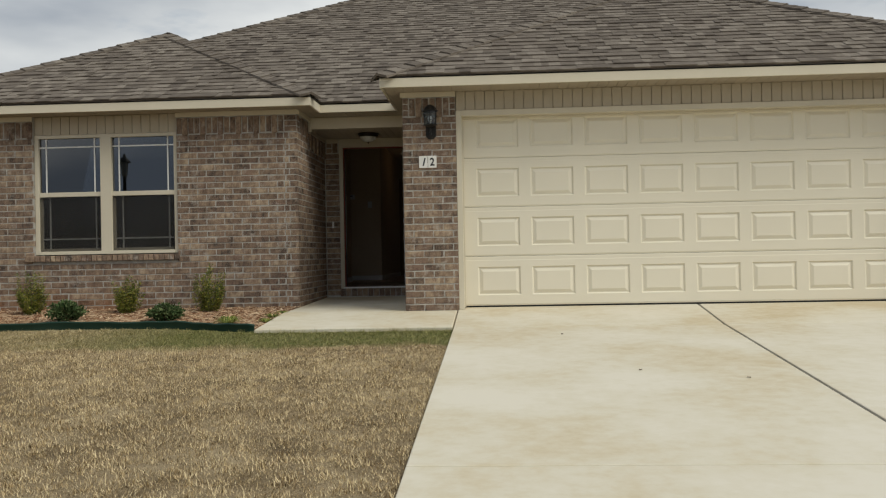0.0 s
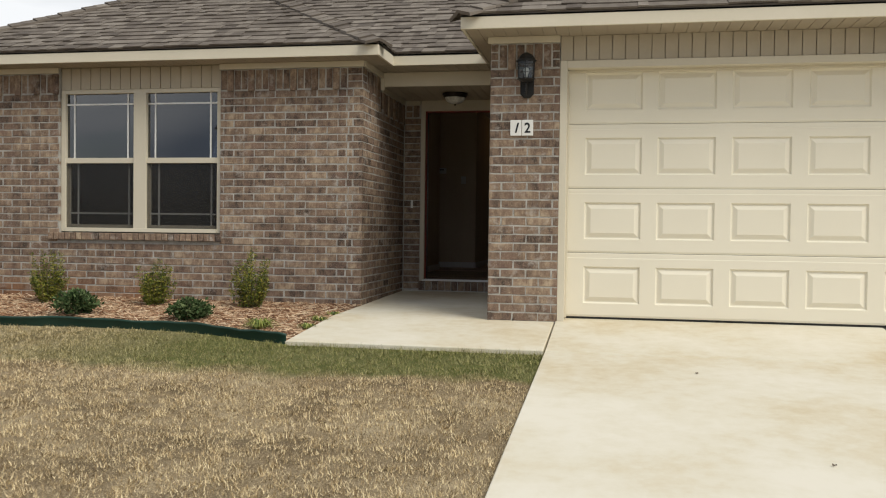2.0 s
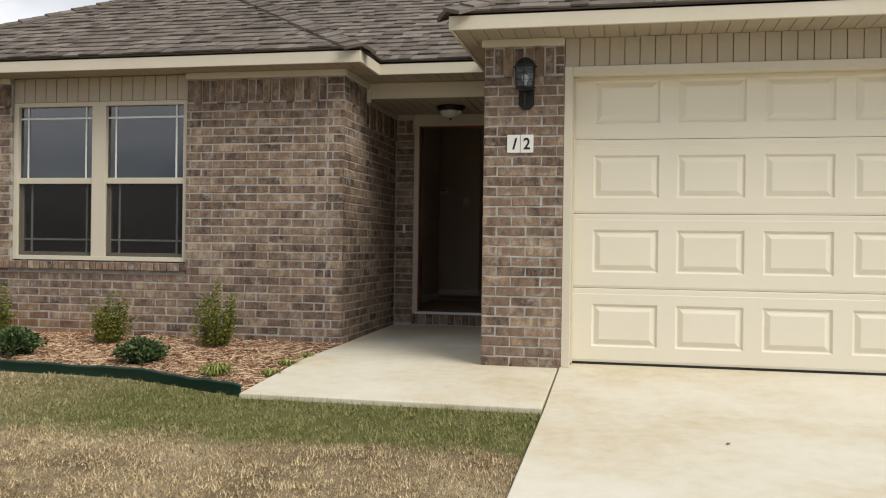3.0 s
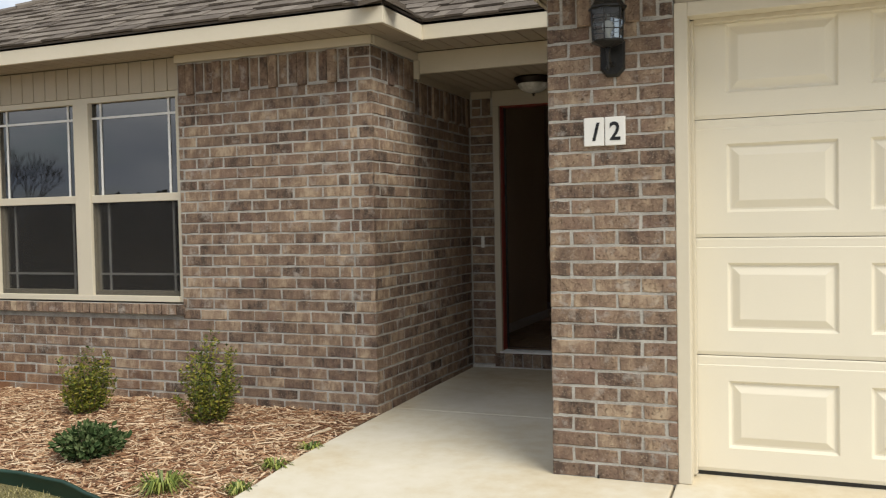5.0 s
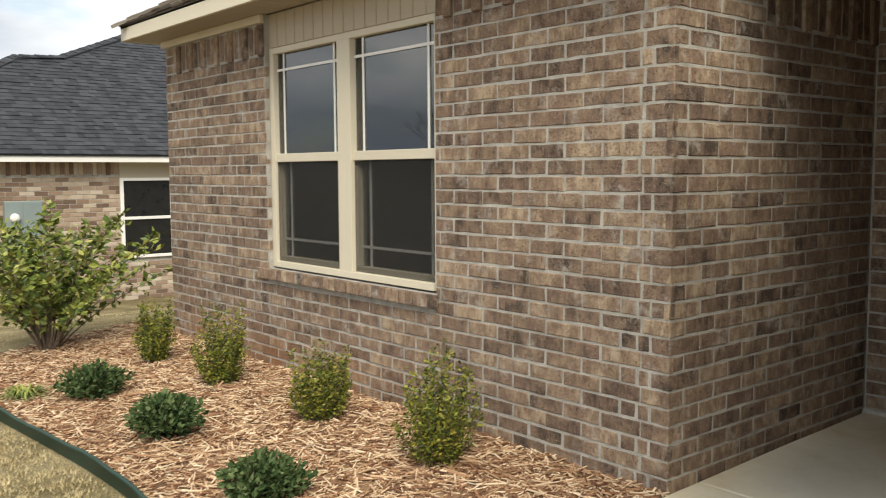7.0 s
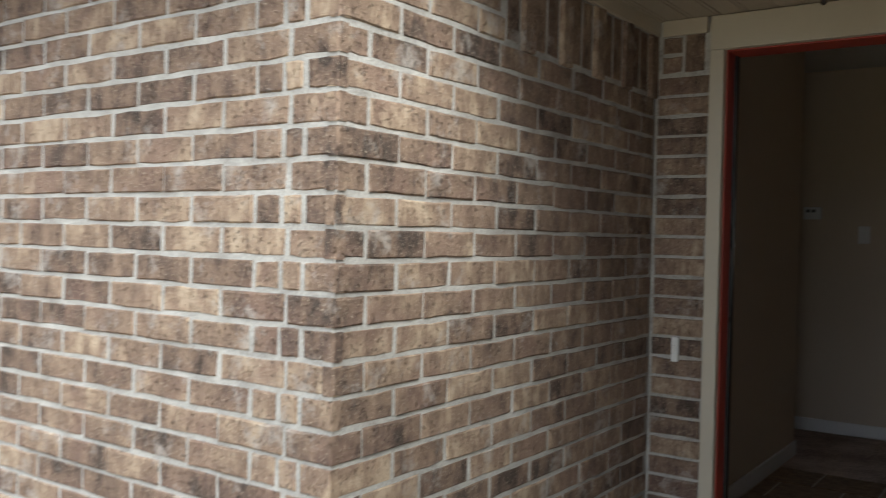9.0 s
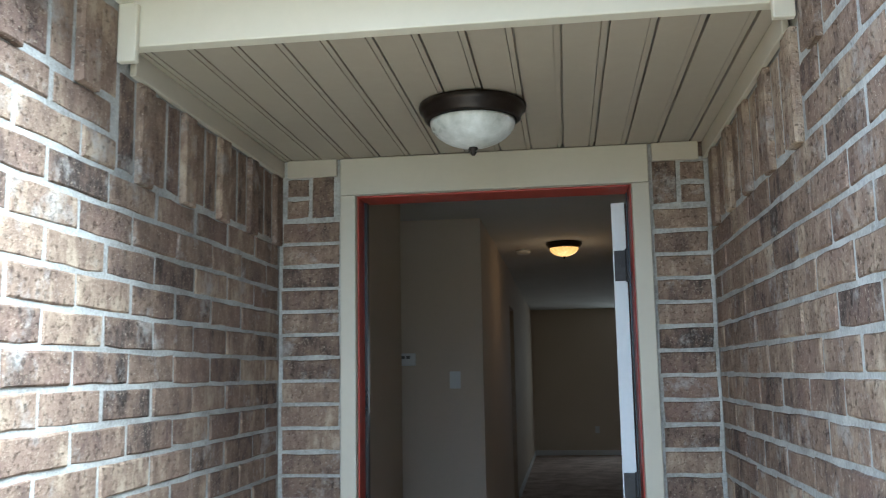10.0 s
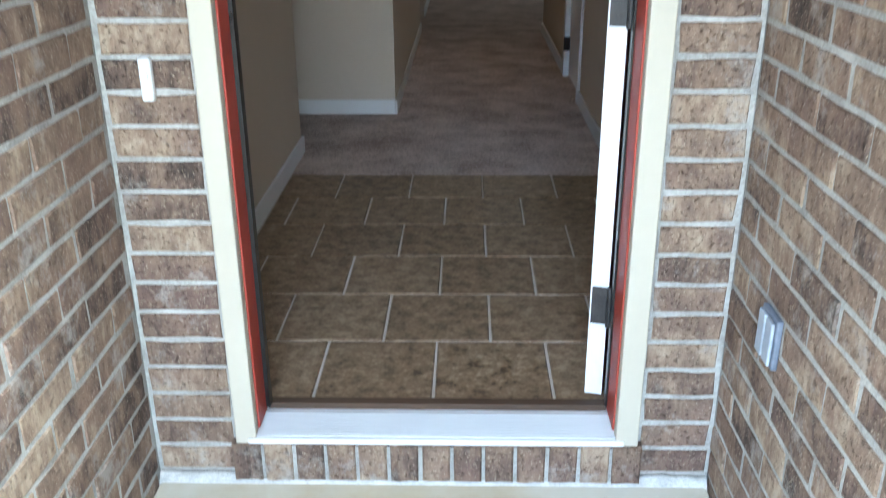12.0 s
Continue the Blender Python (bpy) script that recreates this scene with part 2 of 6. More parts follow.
M_HINGE = surface("dark_hinge_steel", two((0.022, 0.02, 0.02), (0.05, 0.046, 0.046)), 30, 200, 0.5, 0.1, metal=0.2)
M_TILE_WHITE = surface("white_ceramic", two((0.76, 0.75, 0.71), (0.82, 0.81, 0.77)), 8, 80, 0.25, 0.03)
M_BLACK = surface("black_glaze", two((0.01, 0.01, 0.01), (0.02, 0.02, 0.02)), 8, 80, 0.3, 0.0)
M_RED = surface("red_jamb_paint", two((0.27, 0.035, 0.022), (0.36, 0.055, 0.035)), 6, 90, 0.45, 0.1)
M_DOOR_WHITE = surface("white_door_paint", two((0.66, 0.675, 0.69), (0.72, 0.735, 0.75)), 3, 60, 0.45, 0.05)
M_DOOR_RED = surface("dark_red_door_paint", two((0.17, 0.025, 0.018), (0.23, 0.035, 0.025)), 3, 60, 0.4, 0.05)
M_ALU = surface("brushed_aluminium", two((0.72, 0.72, 0.71), (0.84, 0.84, 0.83)), 4, 200, 0.4, 0.15, metal=0.1, stretch=(0.05, 1, 1))
M_WALL_IN = surface("beige_interior_paint", two((0.565, 0.475, 0.365), (0.605, 0.51, 0.395)), 1.0, 150, 0.8, 0.12, dist=0.002)
M_CEIL_IN = surface("white_textured_ceiling", two((0.62, 0.60, 0.56), (0.68, 0.66, 0.62)), 2, 60, 0.95, 0.6)
M_TRIM_IN = surface("white_trim_paint", two((0.72, 0.715, 0.69), (0.78, 0.77, 0.75)), 3, 60, 0.5, 0.04)
M_CARPET = surface("taupe_carpet", [(0.4, (0.36, 0.285, 0.245)), (0.5, (0.58, 0.475, 0.42)), (0.6, (0.76, 0.645, 0.58))], 5.0, 95, 1.0, 1.0, spec=0.05, fine_mix=0.6, dist=0.012)
M_FLOOR_TILE = surface("brown_stone_tile", [(0.38, (0.10, 0.062, 0.034)), (0.46, (0.205, 0.138, 0.08)), (0.54, (0.27, 0.19, 0.115)), (0.62, (0.38, 0.285, 0.185))], 22, 75, 0.45, 0.25, fine_mix=0.45, per_piece=0.06, detail=8)
M_GROUT = surface("pale_grout", two((0.5, 0.45, 0.39), (0.62, 0.56, 0.5)), 8, 90, 0.9, 0.3)
M_WOOD_STRIP = surface("dark_wood_strip", two((0.05, 0.03, 0.018), (0.10, 0.062, 0.038)), 6, 90, 0.6, 0.2, stretch=(0.1, 1, 1))
M_PALE_WOOD = surface("pale_split_wood", two((0.52, 0.42, 0.29), (0.66, 0.55, 0.40)), 12, 120, 0.85, 0.4, stretch=(1, 0.2, 1))
M_PLASTIC = surface("white_plastic", two((0.70, 0.70, 0.68), (0.76, 0.76, 0.74)), 5, 60, 0.4, 0.02)
M_GREY_PLASTIC = surface("grey_plastic_cover", two((0.12, 0.14, 0.18), (0.2, 0.22, 0.27)), 20, 90, 0.4, 0.05)
M_SCREEN_GREY = surface("grey_display", two((0.12, 0.13, 0.13), (0.16, 0.17, 0.17)), 5, 60, 0.3, 0.0)
M_GRILLE = surface("white_window_grille", two((0.74, 0.74, 0.72), (0.8, 0.8, 0.78)), 5, 60, 0.45, 0.0)
M_NB_BRICK = surface("neighbour_brick", [(0.2, (0.13, 0.083, 0.06)), (0.42, (0.25, 0.168, 0.117)), (0.62, (0.36, 0.27, 0.198)), (0.85, (0.56, 0.49, 0.40))], 3, 60, 0.9, 0.5, per_piece=0.6)
M_NB_ROOF = surface("dark_grey_shingle", [(0.3, (0.028, 0.03, 0.036)), (0.55, (0.047, 0.05, 0.058)), (0.8, (0.075, 0.078, 0.088))], 4, 120, 0.95, 0.5, spec=0.2, fine_mix=0.5, per_piece=0.3)
M_BOX_GREY = surface("grey_green_meter_box", two((0.19, 0.235, 0.235), (0.23, 0.275, 0.27)), 3, 60, 0.5, 0.05)
M_BARK = surface("bare_tree_bark", two((0.05, 0.042, 0.036), (0.10, 0.085, 0.07)), 5, 40, 0.95, 0.6)
M_WOODS = surface("far_winter_woods", two((0.035, 0.034, 0.022), (0.075, 0.068, 0.042)), 0.4, 3, 0.95, 0.3)
M_DARK_ROOM = surface("bare_room_paint", two((0.36, 0.33, 0.28), (0.4, 0.37, 0.31)), 1.0, 80, 0.9, 0.05)


def glass_material(name, tint, rough=0.0, ior=2.3):
    m = bpy.data.materials.new(name)
    m.use_nodes = True
    n, l = m.node_tree.nodes, m.node_tree.links
    n.remove(n["Principled BSDF"])
    tr = n.new("ShaderNodeBsdfTransparent")
    tr.inputs["Color"].default_value = (*tint, 1)
    gl = n.new("ShaderNodeBsdfGlossy")
    gl.inputs["Roughness"].default_value = rough
    fr = n.new("ShaderNodeFresnel")
    fr.inputs["IOR"].default_value = ior
    mx = n.new("ShaderNodeMixShader")
    l.new(fr.outputs[0], mx.inputs[0])
    l.new(tr.outputs[0], mx.inputs[1])
    l.new(gl.outputs[0], mx.inputs[2])
    l.new(mx.outputs[0], n["Material Output"].inputs["Surface"])
    return m


M_GLASS = glass_material("window_glass", (0.38, 0.42, 0.47))
M_LANTERN_GLASS = glass_material("lantern_glass", (0.62, 0.66, 0.67), 0.05, 1.5)


def screen_material():
    m = bpy.data.materials.new("insect_screen")
    m.use_nodes = True
    n, l = m.node_tree.nodes, m.node_tree.links
    b = n["Principled BSDF"]
    b.inputs["Base Color"].default_value = (0.014, 0.013, 0.012, 1)
    b.inputs["Roughness"].default_value = 0.8
    tr = n.new("ShaderNodeBsdfTransparent")
    mx = n.new("ShaderNodeMixShader")
    mx.inputs[0].default_value = 0.5
    l.new(tr.outputs[0], mx.inputs[1])
    l.new(b.outputs[0], mx.inputs[2])
    l.new(mx.outputs[0], n["Material Output"].inputs["Surface"])
    return m


M_SCREEN = screen_material()


def bowl_material(name, lit):
    m = surface(name, [(0.36, (0.42, 0.42, 0.38)), (0.5, (0.6, 0.6, 0.56)), (0.62, (0.8, 0.8, 0.77))], 14, 30, 0.3, 0.05)
    b = m.node_tree.nodes["Principled BSDF"]
    if lit:
        b.inputs["Emission Color"].default_value = (1.0, 0.42, 0.09, 1)
        b.inputs["Emission Strength"].default_value = lit
    return m


M_BOWL = bowl_material("alabaster_glass", 0)
M_BOWL_LIT = bowl_material("lit_alabaster_glass", 0.2)


def green_strip(m):
    """Dormant tan grass that turns green in a strip along the bed and the walk."""
    nt = m.node_tree
    n, l = nt.nodes, nt.links
    b = n["Principled BSDF"]
    tan_link = b.inputs["Base Color"].links[0].from_socket
    geo = n.new("ShaderNodeNewGeometry")
    sep = n.new("ShaderNodeSeparateXYZ")
    l.new(geo.outputs["Position"], sep.inputs[0])
    no = n.new("ShaderNodeTexNoise")
    no.inputs["Scale"].default_value, no.inputs["Detail"].default_value = 2.2, 6
    l.new(geo.outputs["Position"], no.inputs["Vector"])
    k = n.new("ShaderNodeMath")
    k.operation = "MULTIPLY_ADD"
    k.inputs[1].default_value, k.inputs[2].default_value = 0.8, -0.4
    l.new(no.outputs["Fac"], k.inputs[0])
    s = n.new("ShaderNodeMath")
    s.operation = "ADD"
    l.new(sep.outputs["Y"], s.inputs[0])
    l.new(k.outputs[0], s.inputs[1])
    near = n.new("ShaderNodeMapRange")
    near.inputs["From Min"].default_value, near.inputs["From Max"].default_value, near.inputs["To Max"].default_value = 7.62, 7.86, 0.76
    l.new(s.outputs[0], near.inputs["Value"])
    side = n.new("ShaderNodeMapRange")
    side.inputs["From Min"].default_value, side.inputs["From Max"].default_value = -4.4, -3.0
    side.inputs["To Min"].default_value = 0.3
    l.new(sep.outputs["X"], side.inputs["Value"])
    fac = n.new("ShaderNodeMath")
    fac.operation = "MULTIPLY"
    l.new(near.outputs["Result"], fac.inputs[0])
    drive_side = n.new("ShaderNodeMapRange")
    drive_side.inputs["From Min"].default_value, drive_side.inputs["From Max"].default_value = 1.0, 0.0
    l.new(sep.outputs["X"], drive_side.inputs["Value"])
    both = n.new("ShaderNodeMath")
    both.operation = "MULTIPLY"
    l.new(side.outputs["Result"], both.inputs[0])
    l.new(drive_side.outputs["Result"], both.inputs[1])
    l.new(both.outputs[0], fac.inputs[1])
    green = ramp_node(nt, [(0.1, (0.055, 0.082, 0.014)), (0.55, (0.145, 0.178, 0.036)), (0.9, (0.33, 0.32, 0.125))])
    l.new(geo.outputs["Random Per Island"], green.inputs["Fac"])
    mx = n.new("ShaderNodeMix")
    mx.data_type = "RGBA"
    l.new(fac.outputs[0], mx.inputs["Factor"])
    l.new(tan_link, mx.inputs["A"])
    l.new(green.outputs["Color"], mx.inputs["B"])
    l.new(mx.outputs["Result"], b.inputs["Base Color"])
    return m


M_BLADE = green_strip(surface("turf_blade", [(0.32, (0.14, 0.095, 0.047)), (0.43, (0.40, 0.292, 0.152)), (0.54, (0.62, 0.485, 0.28)), (0.67, (0.80, 0.665, 0.42))], 2.6, 38, 0.85, 0.0, spec=0.15, per_piece=0.45, fine_mix=0.4))
green_strip(M_LAWN)


# ---- building helpers ----
def link_mesh(name, verts, faces, material, parent=None, smooth=False):
    me = bpy.data.meshes.new(name)
    me.from_pydata(verts, [], faces)
    me.materials.append(material)
    if smooth:
        me.shade_smooth()
    ob = new(name, me)
    if parent is not None:
        ob.parent = parent
    return ob


def part(name, bm, material, parent=None, label="", smooth=False):
    me = bpy.data.meshes.new(name)
    bmesh.ops.recalc_face_normals(bm, faces=bm.faces)
    bm.to_mesh(me)
    bm.free()
    me.materials.append(material)
    if smooth:
        me.shade_smooth()
    ob = new(name, me)
    if parent is not None:
        ob.parent = parent
    if label:
        tagged(ob, label)
    return ob


def add_box(bm, x0, x1, y0, y1, z0, z1, bevel=0.0):
    vs = [bm.verts.new((x, y, z)) for x in (x0, x1) for y in (y0, y1) for z in (z0, z1)]
    fs = [bm.faces.new([vs[i] for i in q]) for q in ((0, 1, 3, 2), (4, 6, 7, 5), (0, 4, 5, 1), (2, 3, 7, 6), (0, 2, 6, 4), (1, 5, 7, 3))]
    if bevel:
        es = list({e for f in fs for e in f.edges})
        bmesh.ops.bevel(bm, geom=es, offset=bevel, segments=2, affect="EDGES", profile=0.5)
    return bm


def boxes(*rows, bevel=0.0):
    bm = bmesh.new()
    for r in rows:
        add_box(bm, *r, bevel=bevel)
    return bm


def box_part(name, r, material, parent=None, label="", bevel=0.0):
    return part(name, boxes(r, bevel=bevel), material, parent, label)


def empty(name, x, y, z):
    ob = new(name)
    ob.location = (x, y, z)
    ob.empty_display_size = 0.1
    return ob


def at_base(child, parent):
    """Keeps a child's mesh in world coordinates under a moved parent."""
    child.matrix_parent_inverse = Matrix.Translation(-parent.location)
    return child


def lathe(bm, profile, cx, cy, cz, n=28, axis="z"):
    rings = []
    for r, h in profile:
        ring = []
        for i in range(n):
            a = 2 * math.pi * i / n
            p = (cx + r * math.cos(a), cy + r * math.sin(a), cz + h) if axis == "z" else (cx + r * math.cos(a), cy + h, cz + r * math.sin(a))
            ring.append(bm.verts.new(p))
        rings.append(ring)
    for a, b in zip(rings, rings[1:]):
        for i in range(n):
            bm.faces.new((a[i], a[(i + 1) % n], b[(i + 1) % n], b[i]))
    bm.faces.new(rings[0][::-1])
    bm.faces.new(rings[-1])
    return bm


def tube_between(bm, a, b, r0, r1, n=6):
    a, b = Vector(a), Vector(b)
    d = (b - a).normalized()
    s = d.orthogonal().normalized()
    t = d.cross(s)
    ra = [bm.verts.new(a + r0 * (math.cos(2 * math.pi * i / n) * s + math.sin(2 * math.pi * i / n) * t)) for i in range(n)]
    rb = [bm.verts.new(b + r1 * (math.cos(2 * math.pi * i / n) * s + math.sin(2 * math.pi * i / n) * t)) for i in range(n)]
    for i in range(n):
        bm.faces.new((ra[i], ra[(i + 1) % n], rb[(i + 1) % n], rb[i]))
    bm.faces.new(ra[::-1])
    bm.faces.new(rb)


def structure(ob, label="", category=""):
    return tagged(ob, label, category, "", "structure")


# ---- plan ----
XL, XR, YF = -7.34, -2.405, 10.72       # wing: left end, entry corner, front face
YD, XP, YG, XQ = 12.47, -1.03, 9.85, -0.44   # door wall, entry right wall, pier front, pier right end
FLOOR = 0.87                            # inside floor level
WX0, WX1, WZ0, WZ1 = -5.70, -3.895, 1.385, 2.862   # window opening
COURSE, MODULE, JOINT = 0.0738, 0.218, 0.0098
BASE = 0.606
SOFFIT = 3.09


def ground_z(x, y):
    yy = min(max(y, -4.0), 10.2)
    z = 0.565 + 0.05 * (yy - 8.68)
    if x < -8.0:
        k = min(1.0, (-8.0 - x) / 7.0)
        z -= 0.81 * k * k * (3 - 2 * k)
    d = math.hypot(x, y - 5)
    if d > 60:
        z -= 0.004 * (d - 60)
    return z


def slab_z(y):
    return 0.598 + 0.074 * (y - 8.66) if y < 9.795 else 0.682 + 0.018 * (y - 9.795)


def drive_z(y):
    return 0.59 + 0.05 * (y - 8.68) if y < 8.68 else 0.59 + 0.085 * (y - 8.68)


# ---- ground ----
def build_ground():
    xs = [-900, -400, -200, -120, -80, -60, -45, -35, -28, -23, -20] + [-18 + 0.5 * i for i in range(60)] + [14, 20, 30, 45, 60, 90, 150, 300, 900]
    ys = [-900, -400, -200, -120, -80, -60, -40, -28, -20, -14, -10, -7] + [-5 + 0.5 * i for i in range(44)] + [18, 20, 23, 27, 33, 42, 60, 90, 150, 300, 900]
    bm = bmesh.new()
    grid = [[bm.verts.new((x, y, ground_z(x, y))) for x in xs] for y in ys]
    for j in range(len(ys) - 1):
        for i in range(len(xs) - 1):
            cx, cy = (xs[i] + xs[i + 1]) / 2, (ys[j] + ys[j + 1]) / 2
            bm.faces.new((grid[j][i], grid[j][i + 1], grid[j + 1][i + 1], grid[j + 1][i]))
    g = part("ground", bm, M_LAWN, None, smooth=True)
    structure(g, "dormant tan lawn sloping gently up to the house", "lawn")
    return g


build_ground()


def sloped_slab(name, x0, x1, y0, y1, zf, parent, thick=0.12):
    bm = bmesh.new()
    n = 2
    ys = [y0 + (y1 - y0) * i / n for i in range(n + 1)]
    vs = []
    for y in ys:
        vs.append([bm.verts.new((x0, y, zf(y) - thick)), bm.verts.new((x0, y, zf(y))), bm.verts.new((x1, y, zf(y))), bm.verts.new((x1, y, zf(y) - thick))])
    for a, b in zip(vs, vs[1:]):
        for i in range(4):
            bm.faces.new((a[i], a[(i + 1) % 4], b[(i + 1) % 4], b[i]))
    bm.faces.new(vs[0])
    bm.faces.new(vs[-1][::-1])
    es = [e for e in bm.edges if all(abs(v.co.z - zf(v.co.y)) < 1e-6 for v in e.verts)]
    bmesh.ops.bevel(bm, geom=es, offset=0.007, segments=2, affect="EDGES", profile=0.5)
    return part(name, bm, M_CONCRETE, parent)


def joint_x(y):
    """The long joint of the driveway runs slightly askew to its edge."""
    return 2.18 - 0.042 * (9.98 - y)


def drive_slab(name, xa, xb, y0, y1, drop, thick, material):
    """A sloped slab whose sides may lean with the joint. xa, xb: functions of y."""
    bm = bmesh.new()
    rings = []
    for y in (y0, y1):
        z = drive_z(y) - drop
        rings.append([bm.verts.new(q) for q in ((xa(y), y, z - thick), (xa(y), y, z), (xb(y), y, z), (xb(y), y, z - thick))])
    for i in range(4):
        bm.faces.new((rings[0][i], rings[0][(i + 1) % 4], rings[1][(i + 1) % 4], rings[1][i]))
    bm.faces.new(rings[0])
    bm.faces.new(rings[1][::-1])
    top = [e for e in bm.edges if all(v in (rings[0][1], rings[0][2], rings[1][1], rings[1][2]) for v in e.verts)]
    bmesh.ops.bevel(bm, geom=top, offset=0.007, segments=2, affect="EDGES", profile=0.5)
    return at_base(part(name, bm, material, drive), drive)


drive = structure(empty("driveway", 2, 4, 0.3), "pale poured concrete driveway with sawn joints", "driveway")
for dy0, dy1 in ((8.68, 10.05), (4.055, 8.672), (-0.4, 4.045), (-5.0, -0.41)):
    drive_slab("concrete_slab", lambda y: -0.45, lambda y: joint_x(y) - 0.0105, dy0, dy1, 0.0, 0.12, M_CONCRETE)
    drive_slab("concrete_slab", lambda y: joint_x(y) + 0.0105, lambda y: 5.3, dy0, dy1, 0.0, 0.12, M_CONCRETE)
drive_slab("joint_filler", lambda y: joint_x(y) - 0.01, lambda y: joint_x(y) + 0.01, 8.68, 10.045, 0.007, 0.05, M_ROOF_EDGE)
drive_slab("joint_filler", lambda y: joint_x(y) - 0.01, lambda y: joint_x(y) + 0.01, -5.0, 8.68, 0.007, 0.05, M_ROOF_EDGE)
walkway = structure(empty("porch_slab", -1.5, 10, 0.6), "pale concrete entry walk and porch slab", "walkway")
at_base(sloped_slab("concrete_slab", -2.40, -0.462, 8.66, 10.93, slab_z, walkway), walkway)
at_base(sloped_slab("concrete_slab", -2.40, -1.035, 10.936, 12.46, slab_z, walkway), walkway)


# ---- brickwork ----
def brick_mesh(length, height, depth=0.03, ch=0.004, seed=0):
    """A brick face with worn, slightly uneven edges, x along the wall, y outward, z up, centred."""
    rng = random.Random(seed * 977 + int(length * 1000))
    a, h = length / 2, height / 2
    ring = [(-a, -h), (-a * 0.35, -h), (a * 0.35, -h), (a, -h), (a, h), (a * 0.35, h), (-a * 0.35, h), (-a, h)]
    vs = []
    for x, z in ring:
        x, z = x + rng.uniform(-0.0012, 0.001), z + rng.uniform(-0.001, 0.001)
        c = ch * rng.uniform(0.5, 1.6)
        vs += [(x, -depth, z), (x, -c, z), (x - math.copysign(c, x) * (abs(x) > a * 0.6), rng.uniform(-0.0008, 0.0008), z - math.copysign(c, z))]
    k = len(ring)
    fs = [tuple(3 * i + 2 for i in range(k))]
    for i in range(k):
        j = (i + 1) % k
        fs += [(3 * i, 3 * j, 3 * j + 1, 3 * i + 1), (3 * i + 1, 3 * j + 1, 3 * j + 2, 3 * i + 2)]
    return vs, fs


class Pieces:
    """Collects pieces of one kind on one plane; the first ones become objects on shared meshes, the rest one joined part."""

    def __init__(self, name, material, limit=300):
        self.name, self.material, self.limit, self.rows, self.cache = name, material, limit, [], {}

    def add(self, m, length, height, rank):
        self.rows.append((rank, len(self.rows), m, length, height))

    def build(self, parent, shape=brick_mesh):
        self.rows.sort(key=lambda r: r[:2])
        rest_v, rest_f = [], []
        inv = parent.matrix_world.inverted() if parent is not None else Matrix()
        for k, (_, _, m, length, height) in enumerate(self.rows):
            length, height = round(length, 3), round(height, 4)
            if k < self.limit:
                key = (length, height, k % 4)
                if key not in self.cache:
                    vs, fs = shape(length, height, seed=k % 4)
                    me = bpy.data.meshes.new(self.name)
                    me.from_pydata(vs, [], fs)
                    me.materials.append(self.material)
                    self.cache[key] = me
                ob = new(self.name, self.cache[key])
                ob.parent = parent
                ob.matrix_basis = m
            else:
                vs, fs = shape(length, height, seed=k % 17)
                o = len(rest_v)
                rest_v += [tuple(m @ Vector(v)) for v in vs]
                rest_f += [tuple(i + o for i in f) for f in fs]
        if rest_f:
            ob = link_mesh(self.name + "_field", rest_v, rest_f, self.material, parent)
            tagged(ob, kind="stuff")


def face_matrix(origin, u, n):
    """Columns: along the wall, outward, up."""
    m = Matrix.Identity(4)
    for i in range(3):
        m[i][0], m[i][1], m[i][2], m[i][3] = u[i], n[i], (0, 0, 1)[i], origin[i]
    return m


def lay_bricks(pieces, origin, u, n, length, spans, z_top=2.82, rank=None, phase=0, z_low=BASE, closers=False):
    """Running bond over a wall face. spans(z): stretches of the wall that carry brick at that height."""
    u, n = Vector(u), Vector(n)
    rng = random.Random(int(length * 1000) + phase)
    k = 0
    while True:
        z0 = BASE + k * COURSE
        if z0 + COURSE > z_top + 0.005:
            break
        zc = z0 + COURSE / 2
        off = -MODULE / 2 if (k + phase) % 2 else 0.0
        for a, b in (spans(zc) if z0 >= z_low - 0.08 else []):
            s = off
            if closers and (k + phase) % 2 and abs(b - length) < 1e-6:
                # two narrow closers finish every second course at the corner
                for lo, hi in ((b - 0.158, b - 0.104), (b - 0.092, b)):
                    p = Vector(origin) + u * ((lo + hi) / 2) + n * rng.uniform(-0.001, 0.002)
                    pieces.add(face_matrix((p.x, p.y, zc), u, n), hi - lo, COURSE - JOINT, rank(lo, zc) if rank else 0)
                b -= 0.17
            while s < length + MODULE:
                j0, j1 = rng.uniform(-0.003, 0.003), rng.uniform(-0.003, 0.003)
                lo, hi = max(s + j0, a), min(s + MODULE - JOINT + j1, b - 0.0)
                if hi - lo > 0.03:
                    c = (lo + hi) / 2
                    hi = lo + round((hi - lo) / 0.003) * 0.003
                    p = Vector(origin) + u * c + n * rng.uniform(-0.0018, 0.0024)
                    m = face_matrix((p.x, p.y, zc + rng.uniform(-0.0012, 0.0012)), u, n) @ Matrix.Rotation(rng.uniform(-0.005, 0.005), 4, "Y")
                    pieces.add(m, hi - lo, COURSE - JOINT, rank(c, zc) if rank else 0)
                s += MODULE
        k += 1


